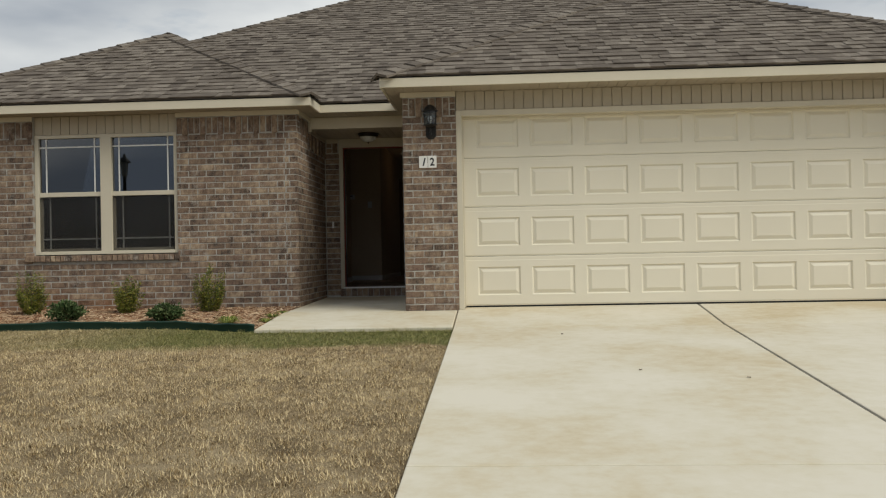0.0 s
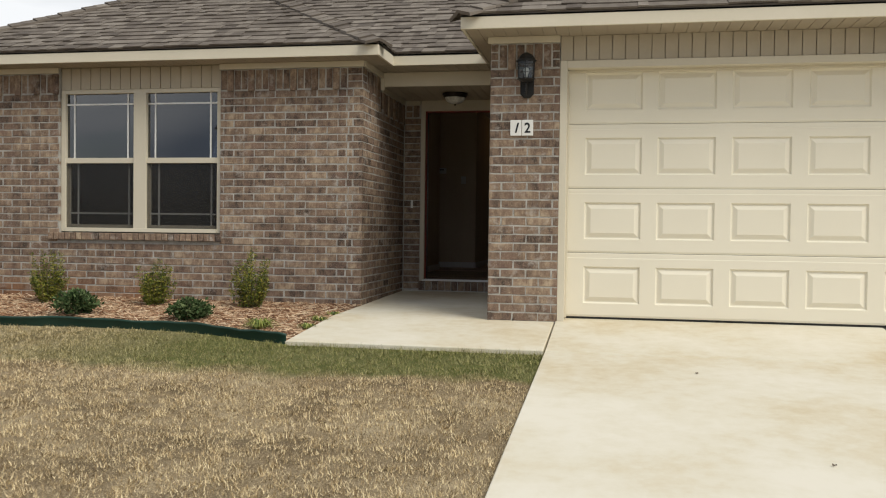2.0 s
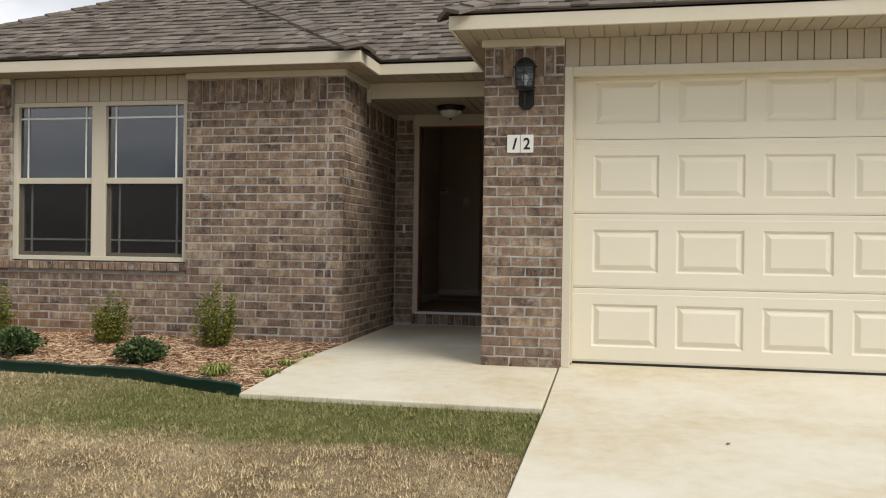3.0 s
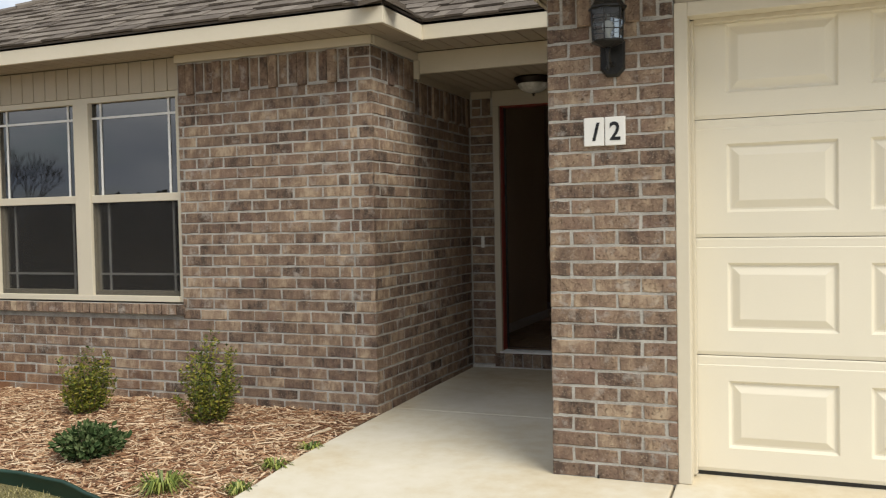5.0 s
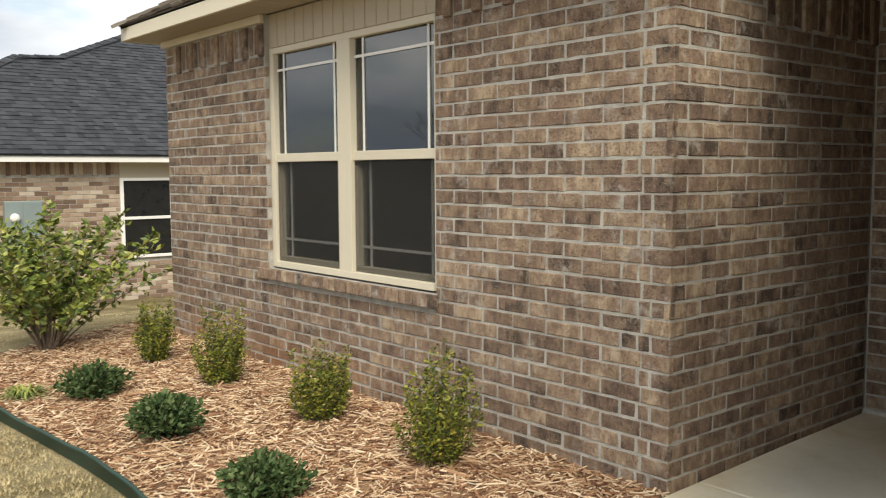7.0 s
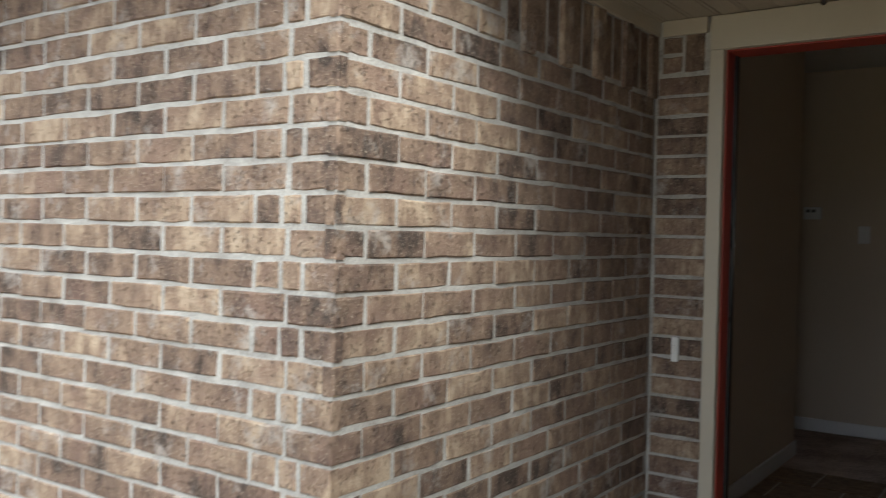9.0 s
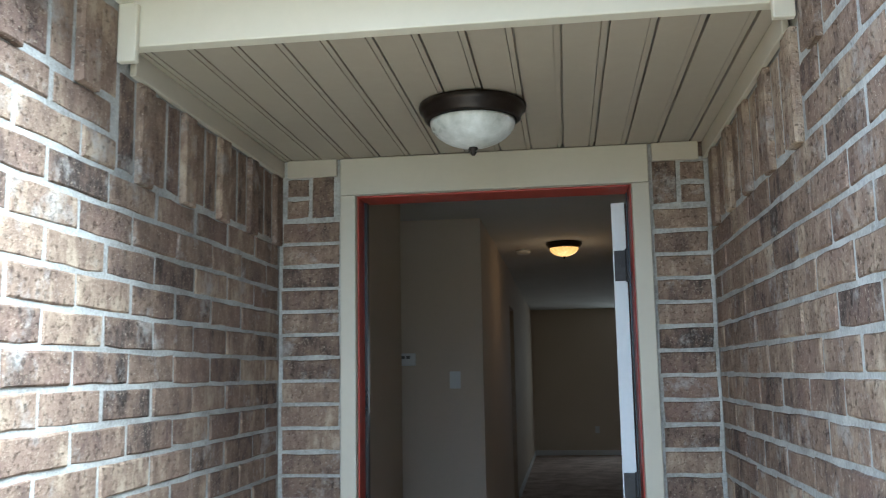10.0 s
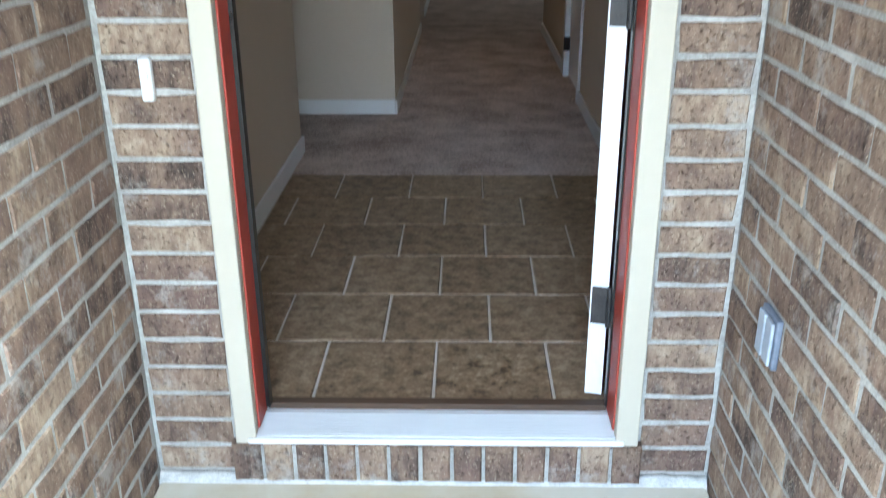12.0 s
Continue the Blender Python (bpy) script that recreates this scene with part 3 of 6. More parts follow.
def soldier_row(pieces, origin, u, n, spans, z0=2.826, z1=3.028, proud=0.018, rank=-1):
    u, n = Vector(u), Vector(n)
    rng = random.Random(7)
    for a, b in spans:
        count = max(1, int((b - a) / COURSE))
        step = (b - a) / count
        for i in range(count):
            c = a + step * (i + 0.5)
            out = proud if i % 3 == 1 else 0.0
            drop = 0.016 if i % 3 == 1 else 0.0
            p = Vector(origin) + u * c + n * (out + rng.uniform(-0.001, 0.001))
            m = face_matrix((p.x, p.y, (z0 + z1) / 2 - drop / 2), u, n)
            pieces.add(m, step - JOINT, z1 - z0 - JOINT + drop, rank)


BACK = 0.003     # mortar lies this far behind the brick faces
wall_wing = structure(part("wall_front", boxes(
    (XL + BACK, WX0, YF + BACK, YF + 0.24, 0.3, SOFFIT), (WX1, XR - BACK, YF + BACK, YF + 0.24, 0.3, SOFFIT),
    (WX0, WX1, YF + BACK, YF + 0.24, 0.3, WZ0 - 0.012)), M_MORTAR), "brown tumbled brick front wall with pale mortar", "brick wall")
pw = Pieces("brick", M_BRICK)


def wing_spans(z):
    u0, u1 = WX0 - XL, WX1 - XL
    if z > 1.295:
        return [(0, u0), (u1, XR - XL)]
    return [(0, XR - XL)]


lay_bricks(pw, (XL, YF, 0), (1, 0, 0), (0, -1, 0), XR - XL, wing_spans, rank=lambda c, z: -c, closers=True)
soldier_row(pw, (XL, YF, 0), (1, 0, 0), (0, -1, 0), [(0.16, WX0 - XL), (WX1 - XL, XR - XL - 0.16)])
# rowlock sill under the window
sill_n = 30
for i in range(sill_n):
    sw = (WX1 - WX0 + 0.14) / sill_n
    pw.add(face_matrix((WX0 - 0.11 + sw * (i + 0.5), YF - 0.035, 1.338), (1, 0, 0), (0, -1, 0)) @ Matrix.Rotation(0.06, 4, "X"), sw - JOINT, 0.072, -50)

wall_left_side = structure(box_part("wall_left_side", (XL + BACK, XL + 0.24, YF + 0.24, 25.1, -0.3, SOFFIT), M_MORTAR), "brown brick side wall", "brick wall")

wall_entry_left = structure(box_part("wall_entry_left", (XR - 0.24, XR - BACK, YF + 0.24, YD + 0.15, 0.3, SOFFIT), M_MORTAR), "shaded brown brick side of the entry porch", "brick wall")
pe = Pieces("brick", M_BRICK)
lay_bricks(pe, (XR, YF, 0), (0, 1, 0), (1, 0, 0), YD - YF, lambda z: [(0.0, 0.67)] if z > 2.672 else [(0.0, YD - YF)], rank=lambda c, z: c, phase=1)
soldier_row(pe, (XR, YF, 0), (0, 1, 0), (1, 0, 0), [(0.16, 0.67)], proud=0.013)
soldier_row(pe, (XR, YF, 0), (0, 1, 0), (1, 0, 0), [(0.675, YD - YF)], 2.678, 2.9, 0.013)

wall_entry_right = structure(part("wall_entry_right", boxes((XP + BACK, XP + 0.2, YG + 0.24, YD + 0.15, 0.3, SOFFIT)), M_MORTAR), "brown brick side of the entry porch beside the garage", "brick wall")
pr = Pieces("brick", M_BRICK)
lay_bricks(pr, (XP, YD, 0), (0, -1, 0), (-1, 0, 0), YD - YG, lambda z: [(1.08, YD - YG)] if z > 2.672 else [(0.0, YD - YG)], rank=lambda c, z: c)
soldier_row(pr, (XP, YD, 0), (0, -1, 0), (-1, 0, 0), [(1.08, YD - YG - 0.16)], proud=0.013)
soldier_row(pr, (XP, YD, 0), (0, -1, 0), (-1, 0, 0), [(0.0, 1.075)], 2.678, 2.9, 0.013)

DX0, DX1, DZ1 = -2.196, -1.214, 2.946      # outside of the door casing
wall_door = structure(part("wall_door", boxes(
    (XR, DX0 + 0.03, YD + BACK, YD + 0.14, 0.3, SOFFIT), (DX1 - 0.03, XP, YD + BACK, YD + 0.14, 0.3, SOFFIT),
    (DX0 + 0.03, DX1 - 0.03, YD + 0.012, YD + 0.14, DZ1 - 0.02, SOFFIT), (DX0 + 0.03, DX1 - 0.03, YD + BACK - 0.02, YD + 0.14, 0.3, 0.838)), M_MORTAR), "brick wall round the front door", "brick wall")
pd = Pieces("brick", M_BRICK)
for (ca, cb) in ((XR + 0.004, DX0 - 0.004), (DX1 + 0.004, XP - 0.004)):
    k = 0
    while BASE + (k + 1) * COURSE < 2.75:
        z = BASE + (k + 0.5) * COURSE
        pd.add(face_matrix(((ca + cb) / 2 + random.uniform(-0.003, 0.003), YD, z), (1, 0, 0), (0, -1, 0)), cb - ca - 0.012, COURSE - JOINT, 0)
        k += 1
    for s in (-1, 1):
        for j in range(3 if s * (ca + 1.7) > 0 else 1):
            hh = 0.066 if s * (ca + 1.7) > 0 else 0.205
            pd.add(face_matrix(((ca + cb) / 2 + s * 0.042, YD, 2.755 + hh / 2 + j * 0.0715), (1, 0, 0), (0, -1, 0)), 0.074, hh - 0.006, 1)
rl_n = 13
for i in range(rl_n):
    sw = (DX1 - DX0 + 0.03) / rl_n
    pd.add(face_matrix((DX0 - 0.015 + sw * (i + 0.5), YD - 0.028 + random.uniform(-0.003, 0.003), 0.795), (1, 0, 0), (0, -1, 0)), sw - JOINT, 0.108, 2)

wall_pier = structure(part("garage_pier", boxes((XP + BACK, XQ - BACK, YG + BACK, YG + 0.24, 0.3, SOFFIT)), M_MORTAR), "brown brick pier between the entry and the garage door", "brick pier")
pp = Pieces("brick", M_BRICK)
lay_bricks(pp, (XP, YG, 0), (1, 0, 0), (0, -1, 0), XQ - XP, lambda z: [(0, XQ - XP)], phase=1)
soldier_row(pp, (XP, YG, 0), (1, 0, 0), (0, -1, 0), [(0.07, XQ - XP - 0.07)])
for e in (0.035, XQ - XP - 0.035):
    for j in range(3):
        pp.add(face_matrix((XP + e, YG, 2.86 + 0.0685 * j), (1, 0, 0), (0, -1, 0)), 0.06, 0.06, 1)
for e in (0.08, XR - XL - 0.08):
    for j in range(3):
        pw.add(face_matrix((XL + e, YF, 2.86 + 0.0685 * j), (1, 0, 0), (0, -1, 0)), 0.145, 0.06, -2)
for j in range(3):
    pe.add(face_matrix((XR, YF + 0.08, 2.86 + 0.0685 * j), (0, 1, 0), (1, 0, 0)), 0.145, 0.06, -2)
    pr.add(face_matrix((XP, YG + 0.08, 2.86 + 0.0685 * j), (0, -1, 0), (-1, 0, 0)), 0.145, 0.06, 2)

GX0, GX1, GZ0, GZ1 = -0.372, 4.508, 0.712, 2.818
wall_pier_far = structure(part("wall_garage_end", boxes((GX1 + 0.07, 5.2, YG + BACK, YG + 0.24, 0.3, SOFFIT), (4.96, 5.2, YG + 0.24, 25.1, 0.0, SOFFIT)), M_MORTAR), "brown brick pier at the far end of the garage", "brick wall")
pf = Pieces("brick", M_BRICK)
lay_bricks(pf, (GX1 + 0.07, YG, 0), (1, 0, 0), (0, -1, 0), 5.2 - GX1 - 0.07, lambda z: [(0, 5.2 - GX1 - 0.07)])
structure(box_part("wall_back", (XL, 5.2, 25.1, 25.3, -0.3, SOFFIT), M_MORTAR), "brick back wall of the house", "brick wall")


# ---- eaves and roofs ----
PITCH = 0.545
EAVE = 3.212


def strip_field(x0, x1, y0, y1, z0, z1, along="x", pitch=0.105, gap=0.006, lip=0.0):
    """Vinyl strips side by side with narrow grooves."""
    bm = bmesh.new()
    a, b = (x0, x1) if along == "x" else (y0, y1)
    n = max(1, round((b - a) / pitch))
    st = (b - a) / n
    for i in range(n):
        p, q = a + i * st + gap / 2, a + (i + 1) * st - gap / 2
        if along == "x" and lip:
            add_box(bm, p, q - lip, y0, y1, z0, z1)
            add_box(bm, q - lip + 0.0015, q, y0, y1, z0 + 0.0015, z1)
        elif along == "x":
            add_box(bm, p, q, y0, y1, z0, z1)
        else:
            add_box(bm, x0, x1, p, q, z0, z1)
    add_box(bm, x0, x1, y0, y1, z1 - 0.004, z1 + 0.006)
    return bm


def trim(name, label, *rows, material=None, bevel=0.003):
    return structure(part(name, boxes(*rows, bevel=bevel), material or M_CREAM), label, "trim")


# wing eave
trim("fascia_wing", "cream painted fascia board of the wing", (-7.5, -2.17, 10.42, 10.445, 3.085, 3.2))
trim("fascia_wing_return", "cream painted fascia board at the wing's corner", (-2.195, -2.17, 10.447, 11.02, 3.085, 3.2))
trim("fascia_wing_side", "cream painted fascia board of the side eave", (-7.5, -7.475, 10.447, 20, 3.085, 3.2))
trim("fascia_porch", "cream painted fascia board over the entry", (-2.17, -1.2, 11.0, 11.025, 3.088, 3.203))
structure(part("soffit_wing", strip_field(-7.47, -2.2, 10.447, YF + 0.02, SOFFIT, SOFFIT + 0.012), M_VINYL_SHADED), "beige vinyl soffit", "soffit")
structure(part("soffit_wing_corner", boxes((XR, -2.2, YF + 0.022, 11.0, SOFFIT, SOFFIT + 0.012), (-7.47, XL, YF + 0.022, 20, SOFFIT, SOFFIT + 0.012)), M_VINYL_SHADED), "beige vinyl soffit", "soffit")
structure(part("soffit_porch", strip_field(XR, XP, 11.027, 11.39, SOFFIT + 0.002, SOFFIT + 0.014), M_VINYL_SHADED), "beige vinyl soffit over the entry", "soffit")
trim("frieze_wing", "cream frieze board above the brick", (WX1, XR + 0.02, YF - 0.03, YF - 0.001, 3.034, SOFFIT - 0.002), (XL - 0.02, WX0, YF - 0.03, YF - 0.001, 3.034, SOFFIT - 0.002))
trim("frieze_entry", "cream frieze board above the entry brick", (XR + 0.001, XR + 0.03, YF + 0.0, 11.39, 3.034, SOFFIT - 0.002))
# entry beam and porch ceiling
PCEIL = 2.949
trim("beam_porch", "cream clad beam across the entry", (XR + 0.002, XP - 0.002, 11.392, 11.43, PCEIL - 0.006, SOFFIT - 0.002))
trim("beam_cap_left", "cream corner cap of the entry beam", (XR + 0.003, XR + 0.045, 11.372, 11.391, 2.905, 3.034))
trim("beam_cap_right", "cream corner cap of the entry beam", (XP - 0.045, XP - 0.003, 11.372, 11.391, 2.905, 3.034))
# ceiling planks take the darkened vinyl, porch shade included in its colour
structure(part("ceiling_porch", strip_field(XR - 0.053, XP + 0.0465, 11.432, YD, PCEIL, PCEIL + 0.02, pitch=0.0983, gap=0.006, lip=0.014), M_VINYL_SHADED), "beige vinyl plank porch ceiling", "ceiling")
trim("crown_porch", "beige channel along the porch ceiling", (XR + 0.002, XR + 0.017, 11.432, YD - 0.002, PCEIL - 0.055, PCEIL - 0.001), (XP - 0.017, XP - 0.002, 11.432, YD - 0.002, PCEIL - 0.055, PCEIL - 0.001),
     (XR + 0.03, DX0 - 0.012, YD - 0.02, YD - 0.002, PCEIL - 0.058, PCEIL - 0.001), (DX1 + 0.012, XP - 0.03, YD - 0.02, YD - 0.002, PCEIL - 0.058, PCEIL - 0.001), material=M_VINYL)
# garage eave
trim("fascia_garage", "cream painted fascia board over the garage", (-1.23, 5.83, 9.48, 9.505, 3.085, 3.2))
trim("fascia_garage_return", "cream painted fascia board at the garage corner", (-1.23, -1.205, 9.507, 10.998, 3.085, 3.2))
structure(part("soffit_garage", strip_field(-1.2, 5.8, 9.507, YG + 0.14, SOFFIT, SOFFIT + 0.012), M_VINYL_SHADED), "beige vinyl soffit over the garage door", "soffit")
structure(box_part("soffit_garage_side", (-1.2, XP, YG + 0.142, 11.0, SOFFIT, SOFFIT + 0.012), M_VINYL_SHADED), "beige vinyl soffit beside the garage", "soffit")
trim("frieze_pier", "cream frieze board above the brick pier", (XP - 0.02, XQ, YG - 0.03, YG - 0.001, 3.034, SOFFIT - 0.002))


def wing_h(x, y):
    return EAVE + PITCH * min(y - 10.42, x + 7.5, -2.17 - x)


def garage_h(x, y):
    return EAVE + PITCH * min(y - 9.48, x + 1.23, 5.83 - x)


def deck(name, polys, label):
    vs, fs = [], []
    for poly in polys:
        o, k = len(vs), len(poly)
        vs += [tuple(p) for p in poly] + [(p[0], p[1], p[2] - 0.03) for p in poly]
        fs.append(tuple(range(o, o + k)))
        fs.append(tuple(range(o + 2 * k - 1, o + k - 1, -1)))
        fs += [(o + i, o + k + i, o + k + (i + 1) % k, o + (i + 1) % k) for i in range(k)]
    return structure(link_mesh(name, vs, fs, M_ROOF_EDGE), label, "roof")


def shingle_shape(length, height, seed=0):
    """A shingle tab: thicker at its lower edge. x along the eave, y outward, z up the slope."""
    a, h = length / 2, height / 2
    vs = [(-a, 0.0, -h), (a, 0.0, -h), (a, 0.0, h), (-a, 0.0, h), (-a, 0.014, -h), (a, 0.014, -h), (a, 0.003, h), (-a, 0.003, h)]
    fs = [(4, 5, 6, 7), (0, 1, 5, 4), (1, 2, 6, 5), (3, 0, 4, 7)]
    return vs, fs


def shingle_slope(roof, poly, hidden=None, rank=None, seed=1):
    """Rows of tabs over a planar slope whose first two corners are its eave."""
    pts = [Vector(p) for p in poly]
    u = (pts[1] - pts[0]).normalized()
    n = u.cross(pts[2] - pts[0]).normalized()
    v = n.cross(u)
    flat = [((p - pts[0]).dot(u), (p - pts[0]).dot(v)) for p in pts]
    top = max(q[1] for q in flat)
    rng = random.Random(seed)
    pcs = Pieces("shingle", M_SHINGLE)
    ex = 0.14
    row = 0
    while row * ex < top - 0.03:
        vc = row * ex + ex / 2
        cross = []
        for (a, b), (c, d) in zip(flat, flat[1:] + flat[:1]):
            if (b - vc) * (d - vc) < 0:
                cross.append(a + (c - a) * (vc - b) / (d - b))
        if len(cross) >= 2:
            lo, hi = min(cross), max(cross)
            s = lo - rng.uniform(0, 0.2)
            while s < hi:
                w = rng.choice((0.08, 0.12, 0.16, 0.2))
                a, b = max(s, lo), min(s + w - 0.004, hi)
                s += w
                if b - a < 0.03:
                    continue
                c = (a + b) / 2
                lift = rng.choice((0.001, 0.002, 0.008))
                p = pts[0] + u * c + v * (vc - (0.008 if row == 0 else 0)) + n * lift
                if hidden and hidden(p):
                    continue
                m = Matrix.Identity(4)
                for i in range(3):
                    m[i][0], m[i][1], m[i][2], m[i][3] = u[i], n[i], v[i], p[i]
                pcs.add(m, round((b - a) / 0.02) * 0.02, ex + 0.012, rank(p) if rank else 0)
        row += 1
    return pcs


def hip_caps(pcs, a, b, seed=2):
    a, b = Vector(a), Vector(b)
    d = (b - a)
    n = int(d.length / 0.14)
    u = d.normalized()
    side = Vector((u.y, -u.x, 0)).normalized()
    up = side.cross(u)
    if up.z < 0:
        up = -up
        side = -side
    rng = random.Random(seed)
    for i in range(n):
        p = a + u * (0.14 * i + 0.1) + up * (0.018 + 0.006 * (i % 2))
        m = Matrix.Identity(4)
        for k in range(3):
            m[k][0], m[k][1], m[k][2], m[k][3] = side[k], up[k], u[k], p[k]
        pcs.append(m @ Matrix.Rotation(rng.uniform(-0.02, 0.02), 4, "Y"))
    return pcs


def cap_mesh():
    hw, h, hl = 0.145, 0.05, 0.12
    vs = []
    for z, t in ((-hl, 0.018), (hl, 0.0)):
        vs += [(-hw, -h + t, z), (0, t, z), (hw, -h + t, z), (-hw, -h - 0.01, z), (0, -0.01, z), (hw, -h - 0.01, z)]
    fs = [(0, 1, 7, 6), (1, 2, 8, 7), (0, 3, 4, 1), (1, 4, 5, 2), (6, 7, 10, 9), (7, 8, 11, 10), (0, 6, 9, 3), (2, 5, 11, 8)]
    me = bpy.data.meshes.new("hip_cap")
    me.from_pydata(vs, [], fs)
    me.materials.append(M_SHINGLE)
    return me


CAP = cap_mesh()


def place_caps(roof, ms):
    for m in ms:
        ob = new("hip_cap", CAP)
        ob.parent = roof
        ob.matrix_basis = m


AW = (-4.835, 13.085, EAVE + PITCH * 2.665)
VW = (-4.835, 13.665, EAVE + PITCH * 2.665)
AG = (2.3, 13.01, EAVE + PITCH * 3.53)
VG = (2.3, 14.53, EAVE + PITCH * 3.53)
AM = (-0.41, 18.01, EAVE + PITCH * 7.01)
wing_front = [(-7.5, 10.42, EAVE), (-2.17, 10.42, EAVE), AW]
wing_right = [(-2.17, 10.42, EAVE), (-2.17, 11.02, EAVE), VW, AW]
wing_left = [(-7.5, 11.0, EAVE), (-7.5, 10.42, EAVE), AW, VW]
gar_front = [(-1.23, 9.48, EAVE), (5.83, 9.48, EAVE), AG]
gar_left = [(-1.23, 11.0, EAVE), (-1.23, 9.48, EAVE), AG, VG]
gar_right = [(5.83, 9.48, EAVE), (5.83, 11.0, EAVE), VG, AG]
main_front = [(-7.42, 11.0, EAVE), (6.6, 11.0, EAVE), AM]
main_left = [(-7.42, 25.4, EAVE), (-7.42, 11.0, EAVE), AM]
main_right = [(6.6, 11.0, EAVE), (6.6, 25.4, EAVE), AM]
main_back = [(6.6, 25.4, EAVE), (-7.42, 25.4, EAVE), AM]
roof_wing = deck("roof_wing", [wing_front, wing_right, wing_left], "weathered brown-grey shingle hip roof of the wing")
roof_garage = deck("roof_garage", [gar_front, gar_left, gar_right], "weathered brown-grey shingle hip roof over the garage")
roof_main = deck("roof_main", [main_front, main_left, main_right, main_back], "weathered brown-grey shingle main hip roof")
structure(box_part("ceiling_slab", (XL, 5.2, YD + 0.141, 25.1, 3.305, 3.33), M_CEIL_IN), "white textured ceiling", "ceiling")


# ---- window ----
def double_window(x0, x1, z0, z1, y):
    w = structure(empty("window_1", (x0 + x1) / 2, y, z0), "cream twin single-hung window with white prairie grilles and dark lower screens", "window")

    def p(name, r, m, label="", bevel=0.003):
        return at_base(part(name, boxes(r, bevel=bevel), m, w, label), w)
    yf = y + 0.035
    mid = (x0 + x1) / 2
    p("frame_left", (x0 + 0.002, x0 + 0.05, yf, yf + 0.09, z0, z1), M_CREAM)
    p("frame_right", (x1 - 0.05, x1 - 0.002, yf, yf + 0.09, z0, z1), M_CREAM)
    p("frame_head", (x0 + 0.05, x1 - 0.05, yf + 0.001, yf + 0.09, z1 - 0.04, z1), M_CREAM)
    p("frame_sill", (x0 + 0.05, x1 - 0.05, yf - 0.012, yf + 0.09, z0, z0 + 0.04), M_CREAM)
    p("mullion", (mid - 0.07, mid + 0.07, yf - 0.006, yf + 0.09, z0 + 0.04, z1 - 0.04), M_CREAM)
    zm = z0 + 0.505 * (z1 - z0)
    for a, b in ((x0 + 0.05, mid - 0.07), (mid + 0.07, x1 - 0.05)):
        p("meeting_rail", (a, b, yf + 0.012, yf + 0.07, zm - 0.032, zm + 0.024), M_CREAM)
        # upper sash
        g = p("pane", (a, b, yf + 0.04, yf + 0.044, zm + 0.024, z1 - 0.04), M_GLASS, "clear glass", 0)
        g.visible_shadow = False
        for s in (a + 0.085, b - 0.085):
            p("grille_bar", (s - 0.008, s + 0.008, yf + 0.032, yf + 0.038, zm + 0.024, z1 - 0.04), M_GRILLE, "", 0.001)
        p("grille_bar", (a, b, yf + 0.030, yf + 0.0315, z1 - 0.157, z1 - 0.14), M_GRILLE, "", 0)
        # lower sash, behind a screen
        p("sash_rail", (a, b, yf + 0.03, yf + 0.08, z0 + 0.04, z0 + 0.075), M_CREAM)
        for s in (a + 0.012, b - 0.012):
            p("sash_stile", (s - 0.012, s + 0.012, yf + 0.045, yf + 0.08, z0 + 0.076, zm - 0.033), M_CREAM)
        g = p("pane", (a + 0.024, b - 0.024, yf + 0.064, yf + 0.068, z0 + 0.075, zm - 0.032), M_GLASS, "clear glass", 0)
        g.visible_shadow = False
        for s in (a + 0.115, b - 0.085):
            p("grille_bar", (s - 0.008, s + 0.008, yf + 0.054, yf + 0.06, z0 + 0.075, zm - 0.032), M_GRILLE, "", 0.001)
        p("grille_bar", (a + 0.024, b - 0.024, yf + 0.051, yf + 0.0525, z0 + 0.185, z0 + 0.201), M_GRILLE, "", 0)
        g = p("screen", (a, b, yf + 0.022, yf + 0.0235, z0 + 0.041, zm - 0.033), M_SCREEN, "dark insect screen", 0)
        g.visible_shadow = False
    return w


double_window(WX0, WX1, WZ0, WZ1, YF)
# boards over the window
siding = structure(empty("siding_window", (WX0 + WX1) / 2, YF, WZ1), "beige vertical vinyl siding above the window", "siding")
nb_s = round((WX1 - WX0) / 0.115)
for i in range(nb_s):
    sw = (WX1 - WX0) / nb_s
    at_base(box_part("siding_board", (WX0 + i * sw + 0.003, WX0 + (i + 1) * sw - 0.003, YF + 0.035, YF + 0.06, WZ1 + 0.002, SOFFIT - 0.001), M_VINYL, siding, bevel=0.003), siding)
at_base(box_part("siding_backing", (WX0, WX1, YF + 0.06, YF + 0.2, WZ1 + 0.002, SOFFIT - 0.001), M_VINYL, siding), siding)
# bare room behind the window
structure(part("bedroom_shell", boxes((XL + 0.25, XL + 0.3, YF + 0.25, 14.6, 0.8, 3.3), (XR - 0.3, XR - 0.25, YF + 0.25, 14.6, 0.8, 3.3), (XL + 0.3, XR - 0.3, 14.6, 14.65, 0.8, 3.3),
                                      (XL + 0.25, XR - 0.25, YF + 0.25, 14.6, 3.3, 3.35), (XL + 0.25, XR - 0.25, YF + 0.25, 14.6, 0.8, FLOOR)), M_DARK_ROOM), "bare unlit bedroom behind the window", "room")


